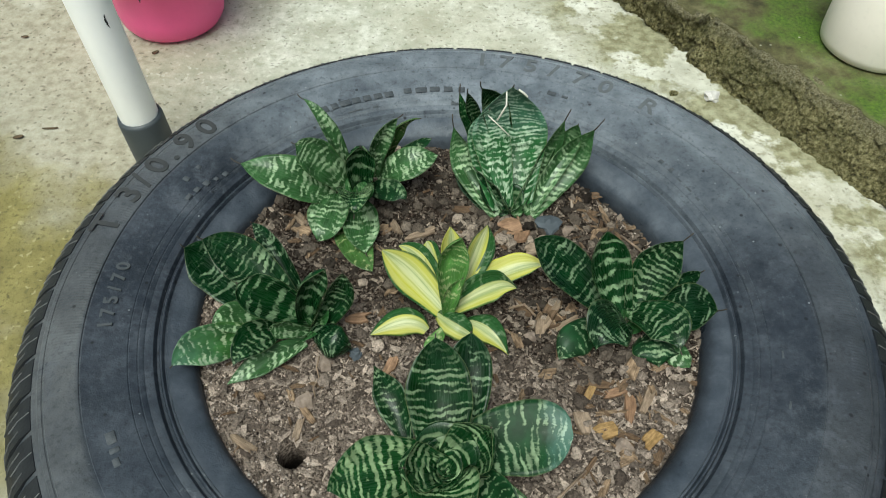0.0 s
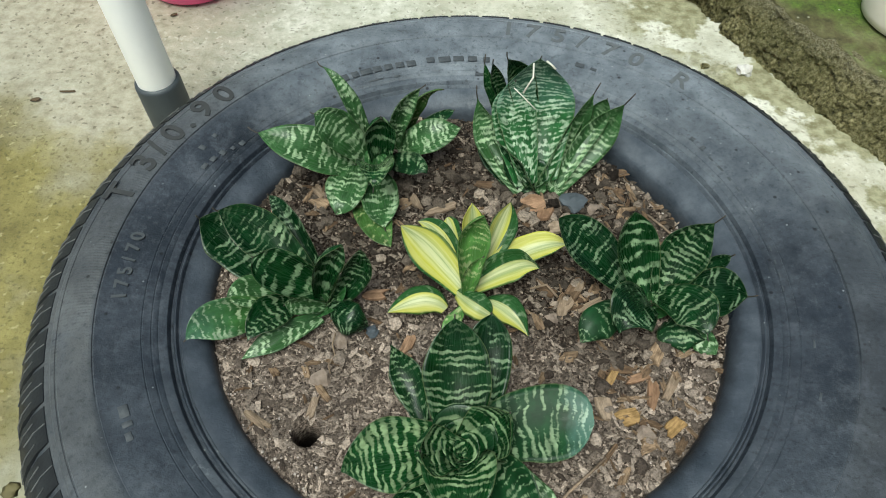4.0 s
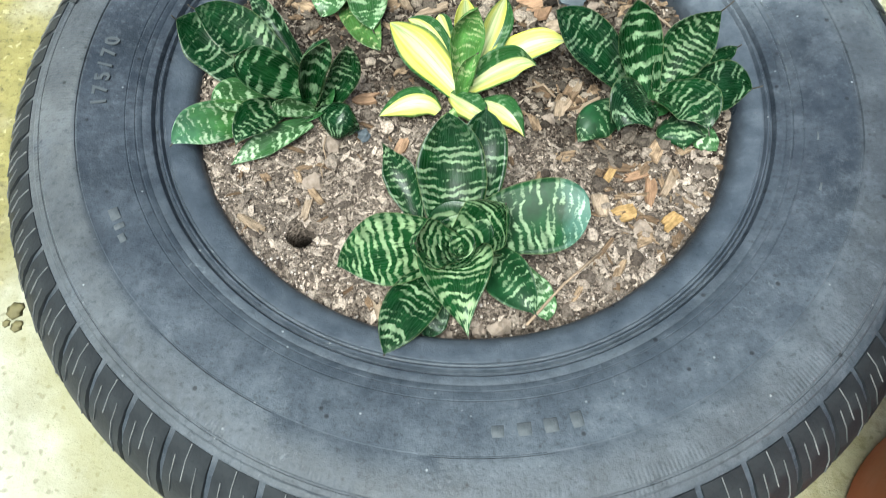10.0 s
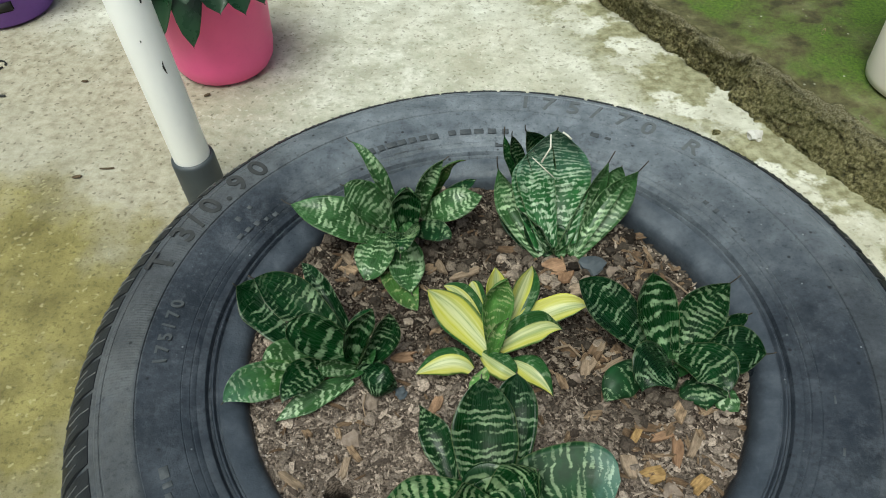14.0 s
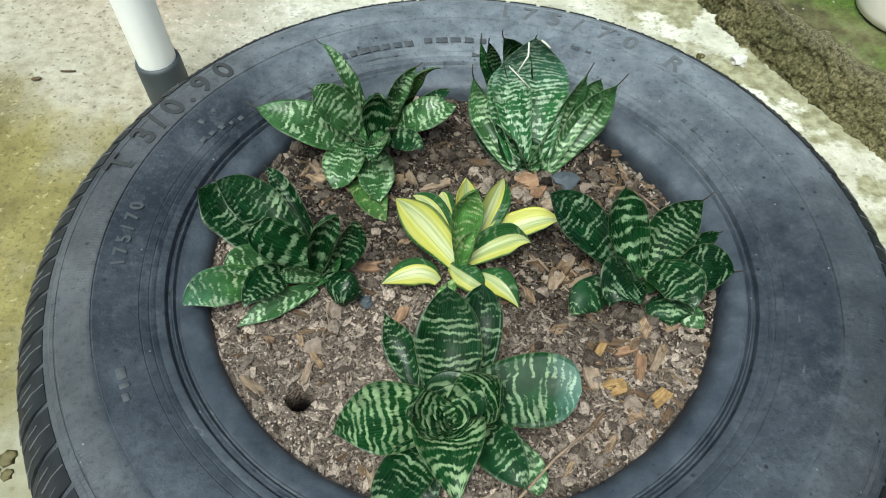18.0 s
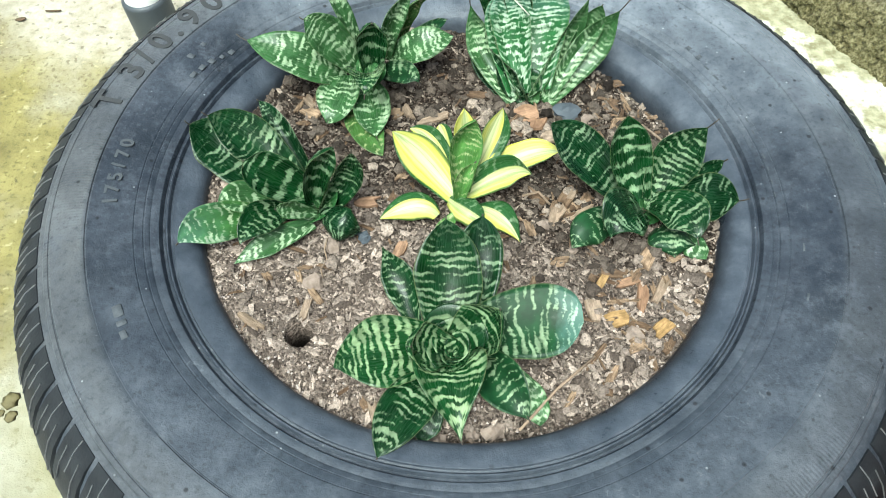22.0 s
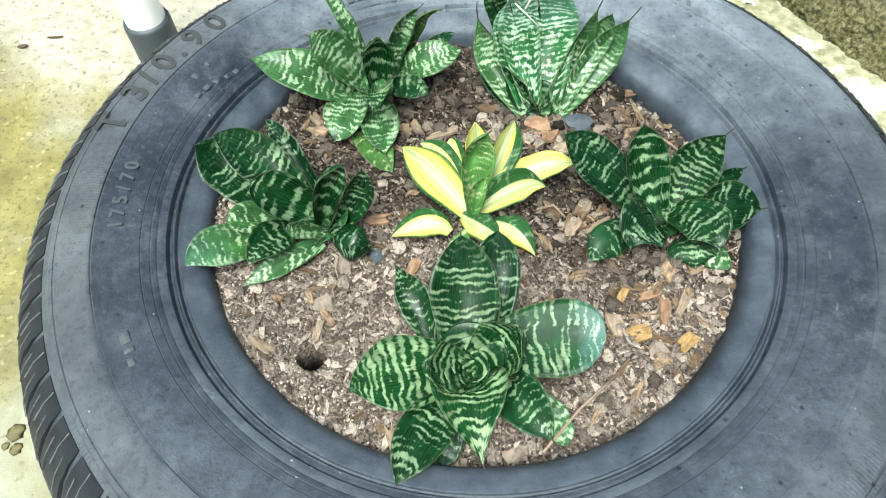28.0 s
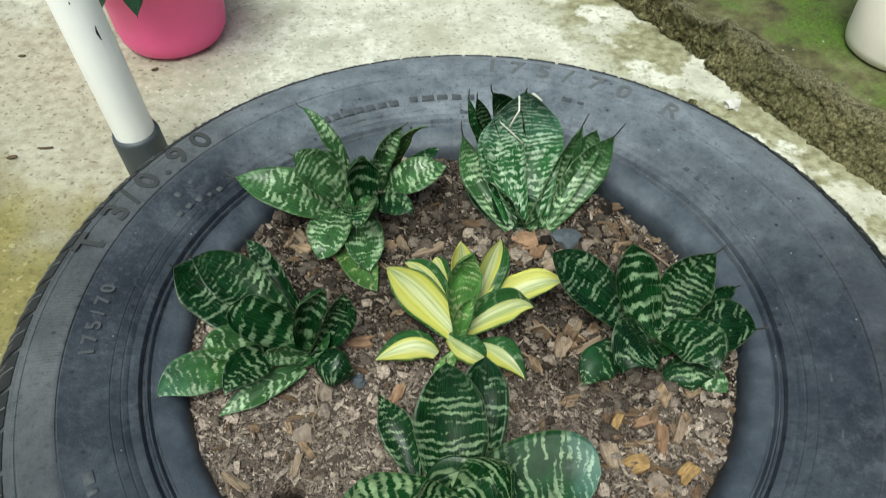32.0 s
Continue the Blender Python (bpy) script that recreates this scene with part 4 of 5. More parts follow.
leaf(plant_a, (0.0176, 0.0323, 0.0090), (0.0387, 0.0350, 0.0244), (0.0526, 0.0463, 0.0250), 0.0099, 42, 0.41, 0.55, 0.55, LEAF_GLARE, 0.0010)
leaf(plant_a, (0.0096, 0.0063, 0.0100), (0.0268, -0.0057, 0.0234), (0.0356, -0.0127, 0.0220), 0.0179, 48, 0.41, 0.50, 0.20, LEAF_GLARE, 0.0030)
leaf(plant_a, (-0.0154, 0.0023, 0.0100), (-0.0169, -0.0258, 0.0174), (-0.0234, -0.0417, 0.0110), 0.0300, 0, 0.27, 0.50, 0.50, LEAF_SOFT, 0.0010)
leaf(plant_a, (0.0016, -0.0077, 0.0100), (0.0052, -0.0308, 0.0122), (0.0096, -0.0517, 0.0110), 0.0290, 0, 0.41, 0.40, 0.40, LEAF_SOFT, 0.0030)
leaf(plant_a, (-0.0064, -0.0167, 0.0080), (0.0013, -0.0420, 0.0082), (0.0146, -0.0637, 0.0060), 0.0244, 6, 0.20, 0.50, 0.45, LEAF_LIME, 0.0020)
plant_b = plant("upright dwarf snake plant with silvery banded leaves", (0.0427, 0.0900, 0.1380))
leaf(plant_b, (-0.0037, 0.0290, 0.0140), (-0.0164, 0.0426, 0.0624), (-0.0237, 0.0350, 0.0840), 0.0235, -41, 0.54, 0.60, 0.20, LEAF_PALE, 0.0100)
leaf(plant_b, (-0.0167, 0.0480, 0.0130), (-0.0293, 0.0497, 0.0569), (-0.0327, 0.0450, 0.0720), 0.0110, -82, 0.54, 0.60, 0.10, LEAF_PALE, 0.0060)
leaf(plant_b, (-0.0197, 0.0440, 0.0110), (-0.0338, 0.0495, 0.0504), (-0.0377, 0.0530, 0.0660), 0.0086, -49, 0.54, 0.55, 0.00, LEAF, 0.0050)
leaf(plant_b, (0.0003, -0.0030, 0.0090), (-0.0040, 0.0389, 0.0431), (-0.0027, 0.0390, 0.0820), 0.0589, 4, 0.41, 0.50, 0.65, LEAF_SILVER, 0.0030)
leaf(plant_b, (-0.0057, -0.0050, 0.0090), (-0.0163, 0.0276, 0.0423), (-0.0177, 0.0340, 0.0670), 0.0342, -17, 0.43, 0.50, 0.50, LEAF_SILVER, 0.0010)
leaf(plant_b, (0.0003, -0.0090, 0.0080), (0.0240, 0.0242, 0.0329), (0.0343, 0.0290, 0.0620), 0.0229, 69, 0.34, 0.55, 0.15, LEAF_SOFT, 0.0090)
leaf(plant_b, (0.0103, -0.0080, 0.0070), (0.0408, 0.0256, 0.0286), (0.0563, 0.0290, 0.0540), 0.0283, 49, 0.41, 0.55, 0.20, LEAF_SOFT, 0.0100)
leaf(plant_b, (0.0133, -0.0050, 0.0080), (0.0390, 0.0315, 0.0364), (0.0453, 0.0340, 0.0540), 0.0184, 33, 0.54, 0.60, 0.65, LEAF_SOFT, 0.0010)
leaf(plant_b, (-0.0077, -0.0080, 0.0070), (-0.0303, 0.0236, 0.0274), (-0.0417, 0.0340, 0.0510), 0.0244, -51, 0.68, 0.50, 0.10, LEAF_SOFT, 0.0090)
leaf(plant_b, (-0.0117, -0.0080, 0.0060), (-0.0329, 0.0175, 0.0161), (-0.0397, 0.0360, 0.0380), 0.0115, -52, 0.54, 0.50, 0.10, LEAF_DARK, 0.0010)
leaf(plant_b, (-0.0017, -0.0080, 0.0070), (-0.0120, 0.0015, 0.0191), (-0.0267, 0.0100, 0.0340), 0.0186, -79, 0.54, 0.50, 0.10, LEAF_DARK, 0.0010)
plant_c = plant("dwarf snake plant with broad glossy dark leaves", (-0.0983, -0.0125, 0.1380))
leaf(plant_c, (-0.0177, 0.0045, 0.0080), (-0.0522, 0.0307, 0.0212), (-0.0697, 0.0355, 0.0380), 0.0354, -12, 0.27, 0.50, 0.50, LEAF_DARK, 0.0040)
leaf(plant_c, (-0.0007, 0.0055, 0.0100), (-0.0328, 0.0272, 0.0329), (-0.0547, 0.0315, 0.0510), 0.0321, -12, 0.41, 0.50, 0.45, LEAF_PALE, 0.0040)
leaf(plant_c, (0.0033, 0.0165, 0.0110), (-0.0162, 0.0398, 0.0324), (-0.0287, 0.0495, 0.0460), 0.0159, -24, 0.54, 0.45, 0.10, LEAF_DARK, 0.0010)
leaf(plant_c, (0.0063, 0.0045, 0.0110), (-0.0179, 0.0009, 0.0358), (-0.0287, 0.0005, 0.0480), 0.0293, -39, 0.68, 0.50, 0.90, LEAF_WIDE, 0.0010)
leaf(plant_c, (0.0053, 0.0015, 0.0120), (0.0125, 0.0043, 0.0465), (0.0233, 0.0035, 0.0590), 0.0202, 100, 0.74, 0.55, 0.75, LEAF_WIDE, 0.0010)
leaf(plant_c, (0.0123, -0.0035, 0.0100), (0.0277, 0.0051, 0.0350), (0.0323, 0.0055, 0.0520), 0.0213, 75, 0.68, 0.55, 0.65, LEAF_PALE, 0.0030)
leaf(plant_c, (0.0083, -0.0065, 0.0100), (-0.0059, -0.0174, 0.0287), (-0.0097, -0.0205, 0.0320), 0.0121, -67, 0.68, 0.60, 0.75, LEAF_SOFT, 0.0010)
leaf(plant_c, (0.0113, -0.0055, 0.0100), (0.0241, -0.0214, 0.0211), (0.0363, -0.0205, 0.0110), 0.0222, 36, -0.30, 0.45, 0.75, LEAF_DARK, 0.0010)
leaf(plant_c, (-0.0187, -0.0115, 0.0090), (-0.0462, -0.0237, 0.0205), (-0.0637, -0.0405, 0.0240), 0.0256, -34, 0.34, 0.45, 0.40, LEAF_GLOSS, 0.0020)
leaf(plant_c, (0.0073, -0.0135, 0.0080), (-0.0148, -0.0297, 0.0108), (-0.0347, -0.0435, 0.0080), 0.0156, -24, 0.27, 0.45, 0.20, LEAF_SOFT, 0.0010)
leaf(plant_c, (-0.0087, -0.0075, 0.0100), (-0.0219, -0.0223, 0.0199), (-0.0297, -0.0385, 0.0210), 0.0236, -17, 0.41, 0.45, 0.10, LEAF_PALE, 0.0010)
leaf(plant_c, (-0.0187, 0.0005, 0.0100), (-0.0351, -0.0079, 0.0233), (-0.0457, -0.0145, 0.0260), 0.0216, -27, 0.27, 0.50, 0.20, LEAF_SOFT, 0.0010)
plant_d = plant("golden dwarf snake plant with yellow-edged leaves", (-0.0020, -0.0043, 0.1400))
leaf(plant_d, (-0.0040, 0.0013, 0.0060), (-0.0246, 0.0183, 0.0204), (-0.0430, 0.0263, 0.0370), 0.0264, -26, 0.41, 0.50, 0.50, LEAF_GOLD, 0.0030)
leaf(plant_d, (-0.0060, 0.0133, 0.0060), (-0.0185, 0.0316, 0.0211), (-0.0330, 0.0363, 0.0290), 0.0155, -21, 0.34, 0.50, 0.45, LEAF_THIRD, 0.0010)
leaf(plant_d, (-0.0040, 0.0203, 0.0060), (-0.0120, 0.0372, 0.0231), (-0.0150, 0.0413, 0.0280), 0.0114, -19, 0.41, 0.60, 0.75, LEAF_THIRD, 0.0010)
leaf(plant_d, (0.0010, 0.0153, 0.0070), (-0.0003, 0.0329, 0.0333), (0.0000, 0.0383, 0.0460), 0.0181, 17, 0.54, 0.55, 0.05, LEAF_CREAM, 0.0010)
leaf(plant_d, (-0.0010, 0.0043, 0.0080), (-0.0001, 0.0228, 0.0321), (0.0070, 0.0253, 0.0500), 0.0244, 29, 0.68, 0.50, 0.60, LEAF_FRESH, 0.0030)
leaf(plant_d, (-0.0010, -0.0027, 0.0070), (0.0007, 0.0028, 0.0246), (0.0070, 0.0063, 0.0340), 0.0122, 43, 0.68, 0.55, 0.45, LEAF_FRESH, 0.0010)
leaf(plant_d, (0.0060, 0.0143, 0.0060), (0.0186, 0.0373, 0.0249), (0.0240, 0.0443, 0.0410), 0.0209, 39, 0.47, 0.50, 0.20, LEAF_THIRD, 0.0020)
leaf(plant_d, (0.0080, 0.0123, 0.0060), (0.0386, 0.0284, 0.0150), (0.0610, 0.0273, 0.0220), 0.0201, 20, 0.34, 0.50, 0.40, LEAF_CREAM, 0.0010)
leaf(plant_d, (0.0010, 0.0033, 0.0060), (0.0257, 0.0115, 0.0196), (0.0410, 0.0023, 0.0300), 0.0235, 37, 0.47, 0.45, 0.20, LEAF_HALF, 0.0060)
leaf(plant_d, (-0.0140, -0.0137, 0.0080), (-0.0280, -0.0109, 0.0134), (-0.0490, -0.0167, 0.0060), 0.0190, -26, -0.25, 0.50, 0.50, LEAF_THIRD, 0.0010)
leaf(plant_d, (-0.0070, -0.0007, 0.0060), (0.0039, -0.0137, 0.0129), (0.0140, -0.0177, 0.0080), 0.0173, 21, -0.20, 0.55, 0.90, LEAF_HALF, 0.0010)
leaf(plant_d, (0.0100, -0.0067, 0.0060), (0.0235, -0.0159, 0.0124), (0.0360, -0.0297, 0.0050), 0.0183, 24, -0.20, 0.50, 0.20, LEAF_HALF, 0.0020)
leaf(plant_d, (-0.0040, -0.0127, 0.0070), (-0.0105, -0.0225, 0.0052), (-0.0170, -0.0287, 0.0030), 0.0097, -12, 0.14, 0.50, 0.20, LEAF_FRESH, 0.0010)
plant_e = plant("dark green dwarf snake plant beside the tyre's bead", (0.1048, -0.0073, 0.1380))
leaf(plant_e, (-0.0088, 0.0073, 0.0100), (-0.0346, 0.0256, 0.0280), (-0.0548, 0.0323, 0.0470), 0.0329, -16, 0.34, 0.50, 0.55, LEAF_DARK, 0.0020)
leaf(plant_e, (0.0022, 0.0043, 0.0100), (-0.0095, 0.0229, 0.0369), (-0.0118, 0.0293, 0.0590), 0.0302, -16, 0.61, 0.55, 0.75, LEAF_WIDE, 0.0020)
leaf(plant_e, (0.0112, 0.0043, 0.0100), (0.0235, 0.0227, 0.0328), (0.0352, 0.0263, 0.0540), 0.0331, 21, 0.54, 0.55, 0.45, LEAF_PALE, 0.0070)
leaf(plant_e, (0.0252, 0.0143, 0.0100), (0.0412, 0.0148, 0.0300), (0.0472, 0.0133, 0.0400), 0.0114, 49, 0.41, 0.50, 0.20, LEAF_DARK, 0.0030)
leaf(plant_e, (0.0242, 0.0053, 0.0100), (0.0432, -0.0031, 0.0228), (0.0532, -0.0117, 0.0350), 0.0328, 26, 0.27, 0.50, 0.45, LEAF_DARK, 0.0060)
leaf(plant_e, (0.0102, 0.0023, 0.0100), (0.0265, -0.0184, 0.0246), (0.0302, -0.0317, 0.0220), 0.0288, 23, 0.30, 0.60, 0.00, LEAF_PALE, 0.0030)
leaf(plant_e, (0.0032, -0.0017, 0.0090), (-0.0122, -0.0162, 0.0232), (-0.0188, -0.0277, 0.0160), 0.0348, -26, 0.16, 0.50, 0.00, LEAF_DARK, 0.0030)
leaf(plant_e, (-0.0088, -0.0037, 0.0080), (-0.0272, -0.0181, 0.0149), (-0.0398, -0.0297, 0.0070), 0.0226, -24, -0.20, 0.45, 0.45, LEAF_GLARE, 0.0010)
leaf(plant_e, (0.0202, -0.0117, 0.0080), (0.0193, -0.0257, 0.0141), (0.0202, -0.0347, 0.0080), 0.0314, -2, -0.20, 0.45, 0.20, LEAF_GLARE, 0.0020)
leaf(plant_e, (0.0252, -0.0207, 0.0100), (0.0332, -0.0276, 0.0099), (0.0392, -0.0347, 0.0070), 0.0172, 9, -0.20, 0.50, 0.45, LEAF_SOFT, 0.0010)
plant_f = plant("large dwarf snake plant with pale cross-bands, open rosette", (-0.0054, -0.1123, 0.1380))
leaf(plant_f, (-0.0026, 0.0113, 0.0080), (-0.0035, 0.0417, 0.0269), (-0.0056, 0.0633, 0.0500), 0.0401, 1, 0.34, 0.50, 0.65, LEAF_PALE, 0.0020)
leaf(plant_f, (0.0094, 0.0183, 0.0080), (0.0126, 0.0516, 0.0263), (0.0144, 0.0703, 0.0440), 0.0292, 7, 0.34, 0.55, 0.75, LEAF_DARK, 0.0010)
leaf(plant_f, (-0.0206, 0.0213, 0.0080), (-0.0312, 0.0456, 0.0161), (-0.0406, 0.0563, 0.0310), 0.0202, -21, 0.41, 0.50, 0.15, LEAF_PALE, 0.0010)
leaf(plant_f, (-0.0036, 0.0073, 0.0080), (-0.0379, -0.0026, 0.0186), (-0.0606, -0.0137, 0.0250), 0.0414, -18, 0.34, 0.42, 0.10, LEAF_DENSE, 0.0020)
leaf(plant_f, (0.0054, 0.0123, 0.0080), (0.0424, 0.0161, 0.0236), (0.0684, 0.0143, 0.0300), 0.0422, 14, 0.20, 0.50, 0.90, LEAF_GLARE, 0.0010)
leaf(plant_f, (0.0004, -0.0077, 0.0090), (-0.0010, -0.0159, 0.0199), (0.0054, -0.0467, 0.0160), 0.0436, -1, 0.49, 0.42, 0.05, LEAF_DENSE, 0.0020)
leaf(plant_f, (0.0174, 0.0003, 0.0080), (0.0277, -0.0178, 0.0181), (0.0394, -0.0347, 0.0160), 0.0276, 23, 0.41, 0.45, 0.15, LEAF_GLARE, 0.0060)
leaf(plant_f, (0.0274, -0.0027, 0.0080), (0.0417, -0.0215, 0.0074), (0.0464, -0.0347, 0.0070), 0.0185, 9, 0.20, 0.50, 0.45, LEAF_SOFT, 0.0030)
leaf(plant_f, (-0.0076, -0.0117, 0.0080), (-0.0234, -0.0316, 0.0156), (-0.0356, -0.0567, 0.0170), 0.0287, -6, 0.27, 0.50, 0.50, LEAF_PALE, 0.0010)
leaf(plant_f, (-0.0046, -0.0217, 0.0100), (-0.0122, -0.0353, 0.0058), (-0.0136, -0.0447, 0.0050), 0.0155, -7, 0.20, 0.50, 0.55, LEAF_DARK, 0.0010)
leaf(plant_f, (0.0004, 0.0053, 0.0080), (0.0204, 0.0131, 0.0278), (0.0234, 0.0123, 0.0440), 0.0346, 23, 0.61, 0.55, 0.65, LEAF_BOLD, 0.0020)
leaf(plant_f, (-0.0006, 0.0043, 0.0080), (-0.0216, -0.0015, 0.0253), (-0.0216, -0.0057, 0.0360), 0.0295, -30, 0.61, 0.55, 0.65, LEAF_BOLD, 0.0010)

# the rolled young leaves in the heart of each plant: place, then (radius, height, bearing of the high side)
for owner, at, mat, tilt, rolls in (
        (plant_a, (0.0020, -0.0015, 0.010), LEAF_HEART, 0.34, ((0.0105, 0.0160, 80), (0.0070, 0.0130, 165), (0.0040, 0.0110, 60))),
        (plant_b, (-0.0007, -0.0030, 0.004), LEAF, 0.30, ((0.0085, 0.0180, 60), (0.0050, 0.0150, 150))),
        (plant_c, (0.0085, -0.0045, 0.004), LEAF_HEART, 0.32, ((0.0135, 0.0185, 30), (0.0098, 0.0155, 140), (0.0062, 0.0130, 50))),
        (plant_d, (0.0000, 0.0010, 0.001), LEAF_LIME, 0.20, ((0.0040, 0.0160, 90),)),
        (plant_e, (0.0065, 0.0000, 0.003), LEAF_HEART, 0.30, ((0.0150, 0.0165, 80), (0.0112, 0.0135, 150), (0.0075, 0.0110, 50), (0.0042, 0.0090, 140))),
        (plant_f, (0.0004, 0.0020, 0.002), LEAF_BOLD, 0.18, ((0.0185, 0.0265, 95), (0.0150, 0.0235, 50), (0.0115, 0.0205, 125), (0.0082, 0.0180, 40), (0.0050, 0.0155, 120)))):
    for radius, height, toward in rolls:
        heart(owner, at, radius, height, toward, (0.0, 0.002), mat, tilt, 0.04)
TORN = plain_material("dry_cream_leaf_edge", (0.72, 0.70, 0.60), 0.7, 0.2, 90)
for pts, wide in ((((-0.0067, 0.037, 0.080), (-0.0069, 0.029, 0.075), (-0.0127, 0.024, 0.066)), 0.0007), (((0.0013, 0.037, 0.082), (0.0043, 0.035, 0.081), (0.0073, 0.033, 0.079)), 0.0007), (((-0.0187, 0.029, 0.066), (-0.0117, 0.024, 0.062), (-0.0037, 0.020, 0.056)), 0.0004)):
    part("torn_edge", tube([Vector(q) for q in pts], wide, 6), TORN, plant_b, "dry cream torn leaf edge")

# ---- the pipe, pots and other things round the tyre ----
pipe = thing("pvc_pipe", pose(-0.2915, 0.276, 0, 0, -2.8, 0), "white plastic pipe standing in a dark grey coupling", "pipe")
part("coupling", lathe([(0.0, 0.001), (0.0212, 0.001), (0.0216, 0.004), (0.0214, 0.0625), (0.0206, 0.066), (0.0178, 0.0665)], 40), PVC_GREY, pipe, "dark grey coupling")
part("pipe", lathe([(0.0180, 0.05), (0.0180, 1.1), (0.0162, 1.1), (0.0162, 0.05)], 40), PVC, pipe)


def pot(name, at, label, mat, r0, r1, h, rim=0.004):
    ob = thing(name, at, label, "pot")
    wall = [(0.0, 0.002), (r0 * 0.93, 0.002), (r0, 0.006), (r0 + (r1 - r0) * 0.9, h * 0.9), (r0 + (r1 - r0) * 0.9 + rim, h * 0.9), (r1 + rim, h), (r1, h), (r1 - 0.004, h * 0.97), (r0 - 0.002, 0.012), (0, 0.012)]
    part("pot_wall", lathe(wall, 64), mat, ob)
    part("potting_soil", lathe([(0.0, h * 0.86), (r1 * 0.93, h * 0.85)], 40), SOIL, ob)
    return ob


pink = thing("plant_pot", (-0.335, 0.533, 0), "pink plastic plant pot with green leaves hanging over", "pot")
part("pot_wall", lathe([(0.0, 0.002), (0.050, 0.002), (0.056, 0.005), (0.0615, 0.014), (0.0645, 0.030), (0.0685, 0.125), (0.0725, 0.126), (0.0725, 0.134), (0.0680, 0.134), (0.0640, 0.120), (0.060, 0.03), (0.050, 0.012), (0, 0.012)], 64), PINK, pink)
part("potting_soil", lathe([(0.0, 0.118), (0.0636, 0.116)], 40), SOIL, pink)
purple = pot("plant_pot", (-0.684, 0.668, 0), "purple plastic plant pot with a drainage slot", PURPLE, 0.065, 0.085, 0.14)
orange = thing("plant_pot", (0.352, -0.272, 0), "orange plastic plant pot with a thick rim beside the tyre", "pot")
part("pot_wall", lathe([(0.0, 0.002), (0.112, 0.002), (0.118, 0.006), (0.136, 0.232), (0.132, 0.236), (0.114, 0.012), (0.0, 0.010)], 72), TERRACOTTA, orange)
part("rim", lathe([(0.137, 0.226), (0.158, 0.224), (0.161, 0.228), (0.163, 0.276), (0.160, 0.280), (0.154, 0.280), (0.151, 0.276), (0.137, 0.232)], 72, True), TERRACOTTA, orange, "thick rounded orange rim")
part("potting_soil", lathe([(0.0, 0.222), (0.1325, 0.220)], 40), SOIL, orange)
cream = thing("container", (0.475, 0.425, KERB_UP + 0.001), "cream plastic container on the mossy slab", "container")
part("container_wall", lathe([(0, 0), (0.050, 0), (0.0555, 0.004), (0.057, 0.012), (0.062, 0.24), (0.060, 0.24), (0.055, 0.014), (0, 0.010)], 64), CREAM, cream)

# ---- loose pieces on the soil ----
rng = random.Random(4)


def chip_bm(l, w, h, seed):
    """A split wood chip: straight grain sides, ragged ends, slightly bent."""
    r = random.Random(seed)
    ends = 4
    rim = [(l * r.uniform(0.55, 1.15), w * (-1 + 2 * k / (ends - 1)) * r.uniform(0.8, 1.0)) for k in range(ends)]
    rim += [(l * r.uniform(-0.2, 0.2), w * r.uniform(0.85, 1.15))]
    rim += [(-l * r.uniform(0.55, 1.15), w * (1 - 2 * k / (ends - 1)) * r.uniform(0.6, 1.0)) for k in range(ends)]
    rim += [(l * r.uniform(-0.2, 0.2), -w * r.uniform(0.85, 1.15))]
    bend, twist = r.uniform(-0.25, 0.25), r.uniform(-0.5, 0.5)
    bm = bmesh.new()
    zs = [bend * x * x + twist * x * y for x, y in rim]
    up = [bm.verts.new((x * 0.96, y * 0.92, z + h * r.uniform(0.6, 1.2))) for (x, y), z in zip(rim, zs)]
    dn = [bm.verts.new((x, y, z - h)) for (x, y), z in zip(rim, zs)]
    n = len(rim)
    top, low = bm.verts.new((0, 0, h)), bm.verts.new((0, 0, -h))
    for k in range(n):
        j = (k + 1) % n
        bm.faces.new((up[k], up[j], top))
        bm.faces.new((dn[j], dn[k], low))
        bm.faces.new((dn[k], dn[j], up[j], up[k]))
    return bm


shapes = []
for k in range(16):
    me = bpy.data.meshes.new("wood_chip")
    b = chip_bm(0.5, rng.choice((0.07, 0.10, 0.14, 0.20, 0.28)), 0.045, 30 + k)
    b.to_mesh(me)
    b.free()
    me.materials.append(CHIP)
    shapes.append(me)
for k in range(290):
    size = rng.choice((0.005, 0.006, 0.007, 0.008, 0.009, 0.010, 0.012, 0.016))
    r, a = 0.154 * math.sqrt(rng.random()), rng.uniform(0, 2 * math.pi)
    x, y = r * math.cos(a), r * math.sin(a)
    if k < 120:
        cx, cy, far = ((0.098, -0.076, 0.024), (0.062, -0.006, 0.012), (0.118, 0.085, 0.018), (0.098, -0.076, 0.024), (0.085, 0.055, 0.016), (-0.095, 0.075, 0.015))[k % 6]
        x, y = rng.gauss(cx, far), rng.gauss(cy, far)
        size *= rng.uniform(1.0, 1.5)
    if (Vector((x, y)) - HOLE).length < 0.014 or math.hypot(x, y) > 0.154:
        continue
    ob = new("wood_chip", shapes[k % 16])
    ob.matrix_world = pose(x, y, soil_height(x, y) + 0.0012, rng.uniform(-22, 22), rng.uniform(-18, 18), rng.uniform(0, 360)) @ Matrix.Scale(size, 4)
    tagged(ob, "pale dry wood chip lying on the soil", "wood chip", "wood chips on the soil")


CRUMB = [(-1, -0.6, 0), (0.1, -1, 0.2), (1, 0.1, -0.1), (0.2, 0.9, 0.1), (-0.8, 0.7, 0), (0, 0, 1), (0, 0, -1)]
CRUMB_FACES = [f for i in range(5) for f in ((i, (i + 1) % 5, 5), ((i + 1) % 5, i, 6))]
ball = bmesh.new()
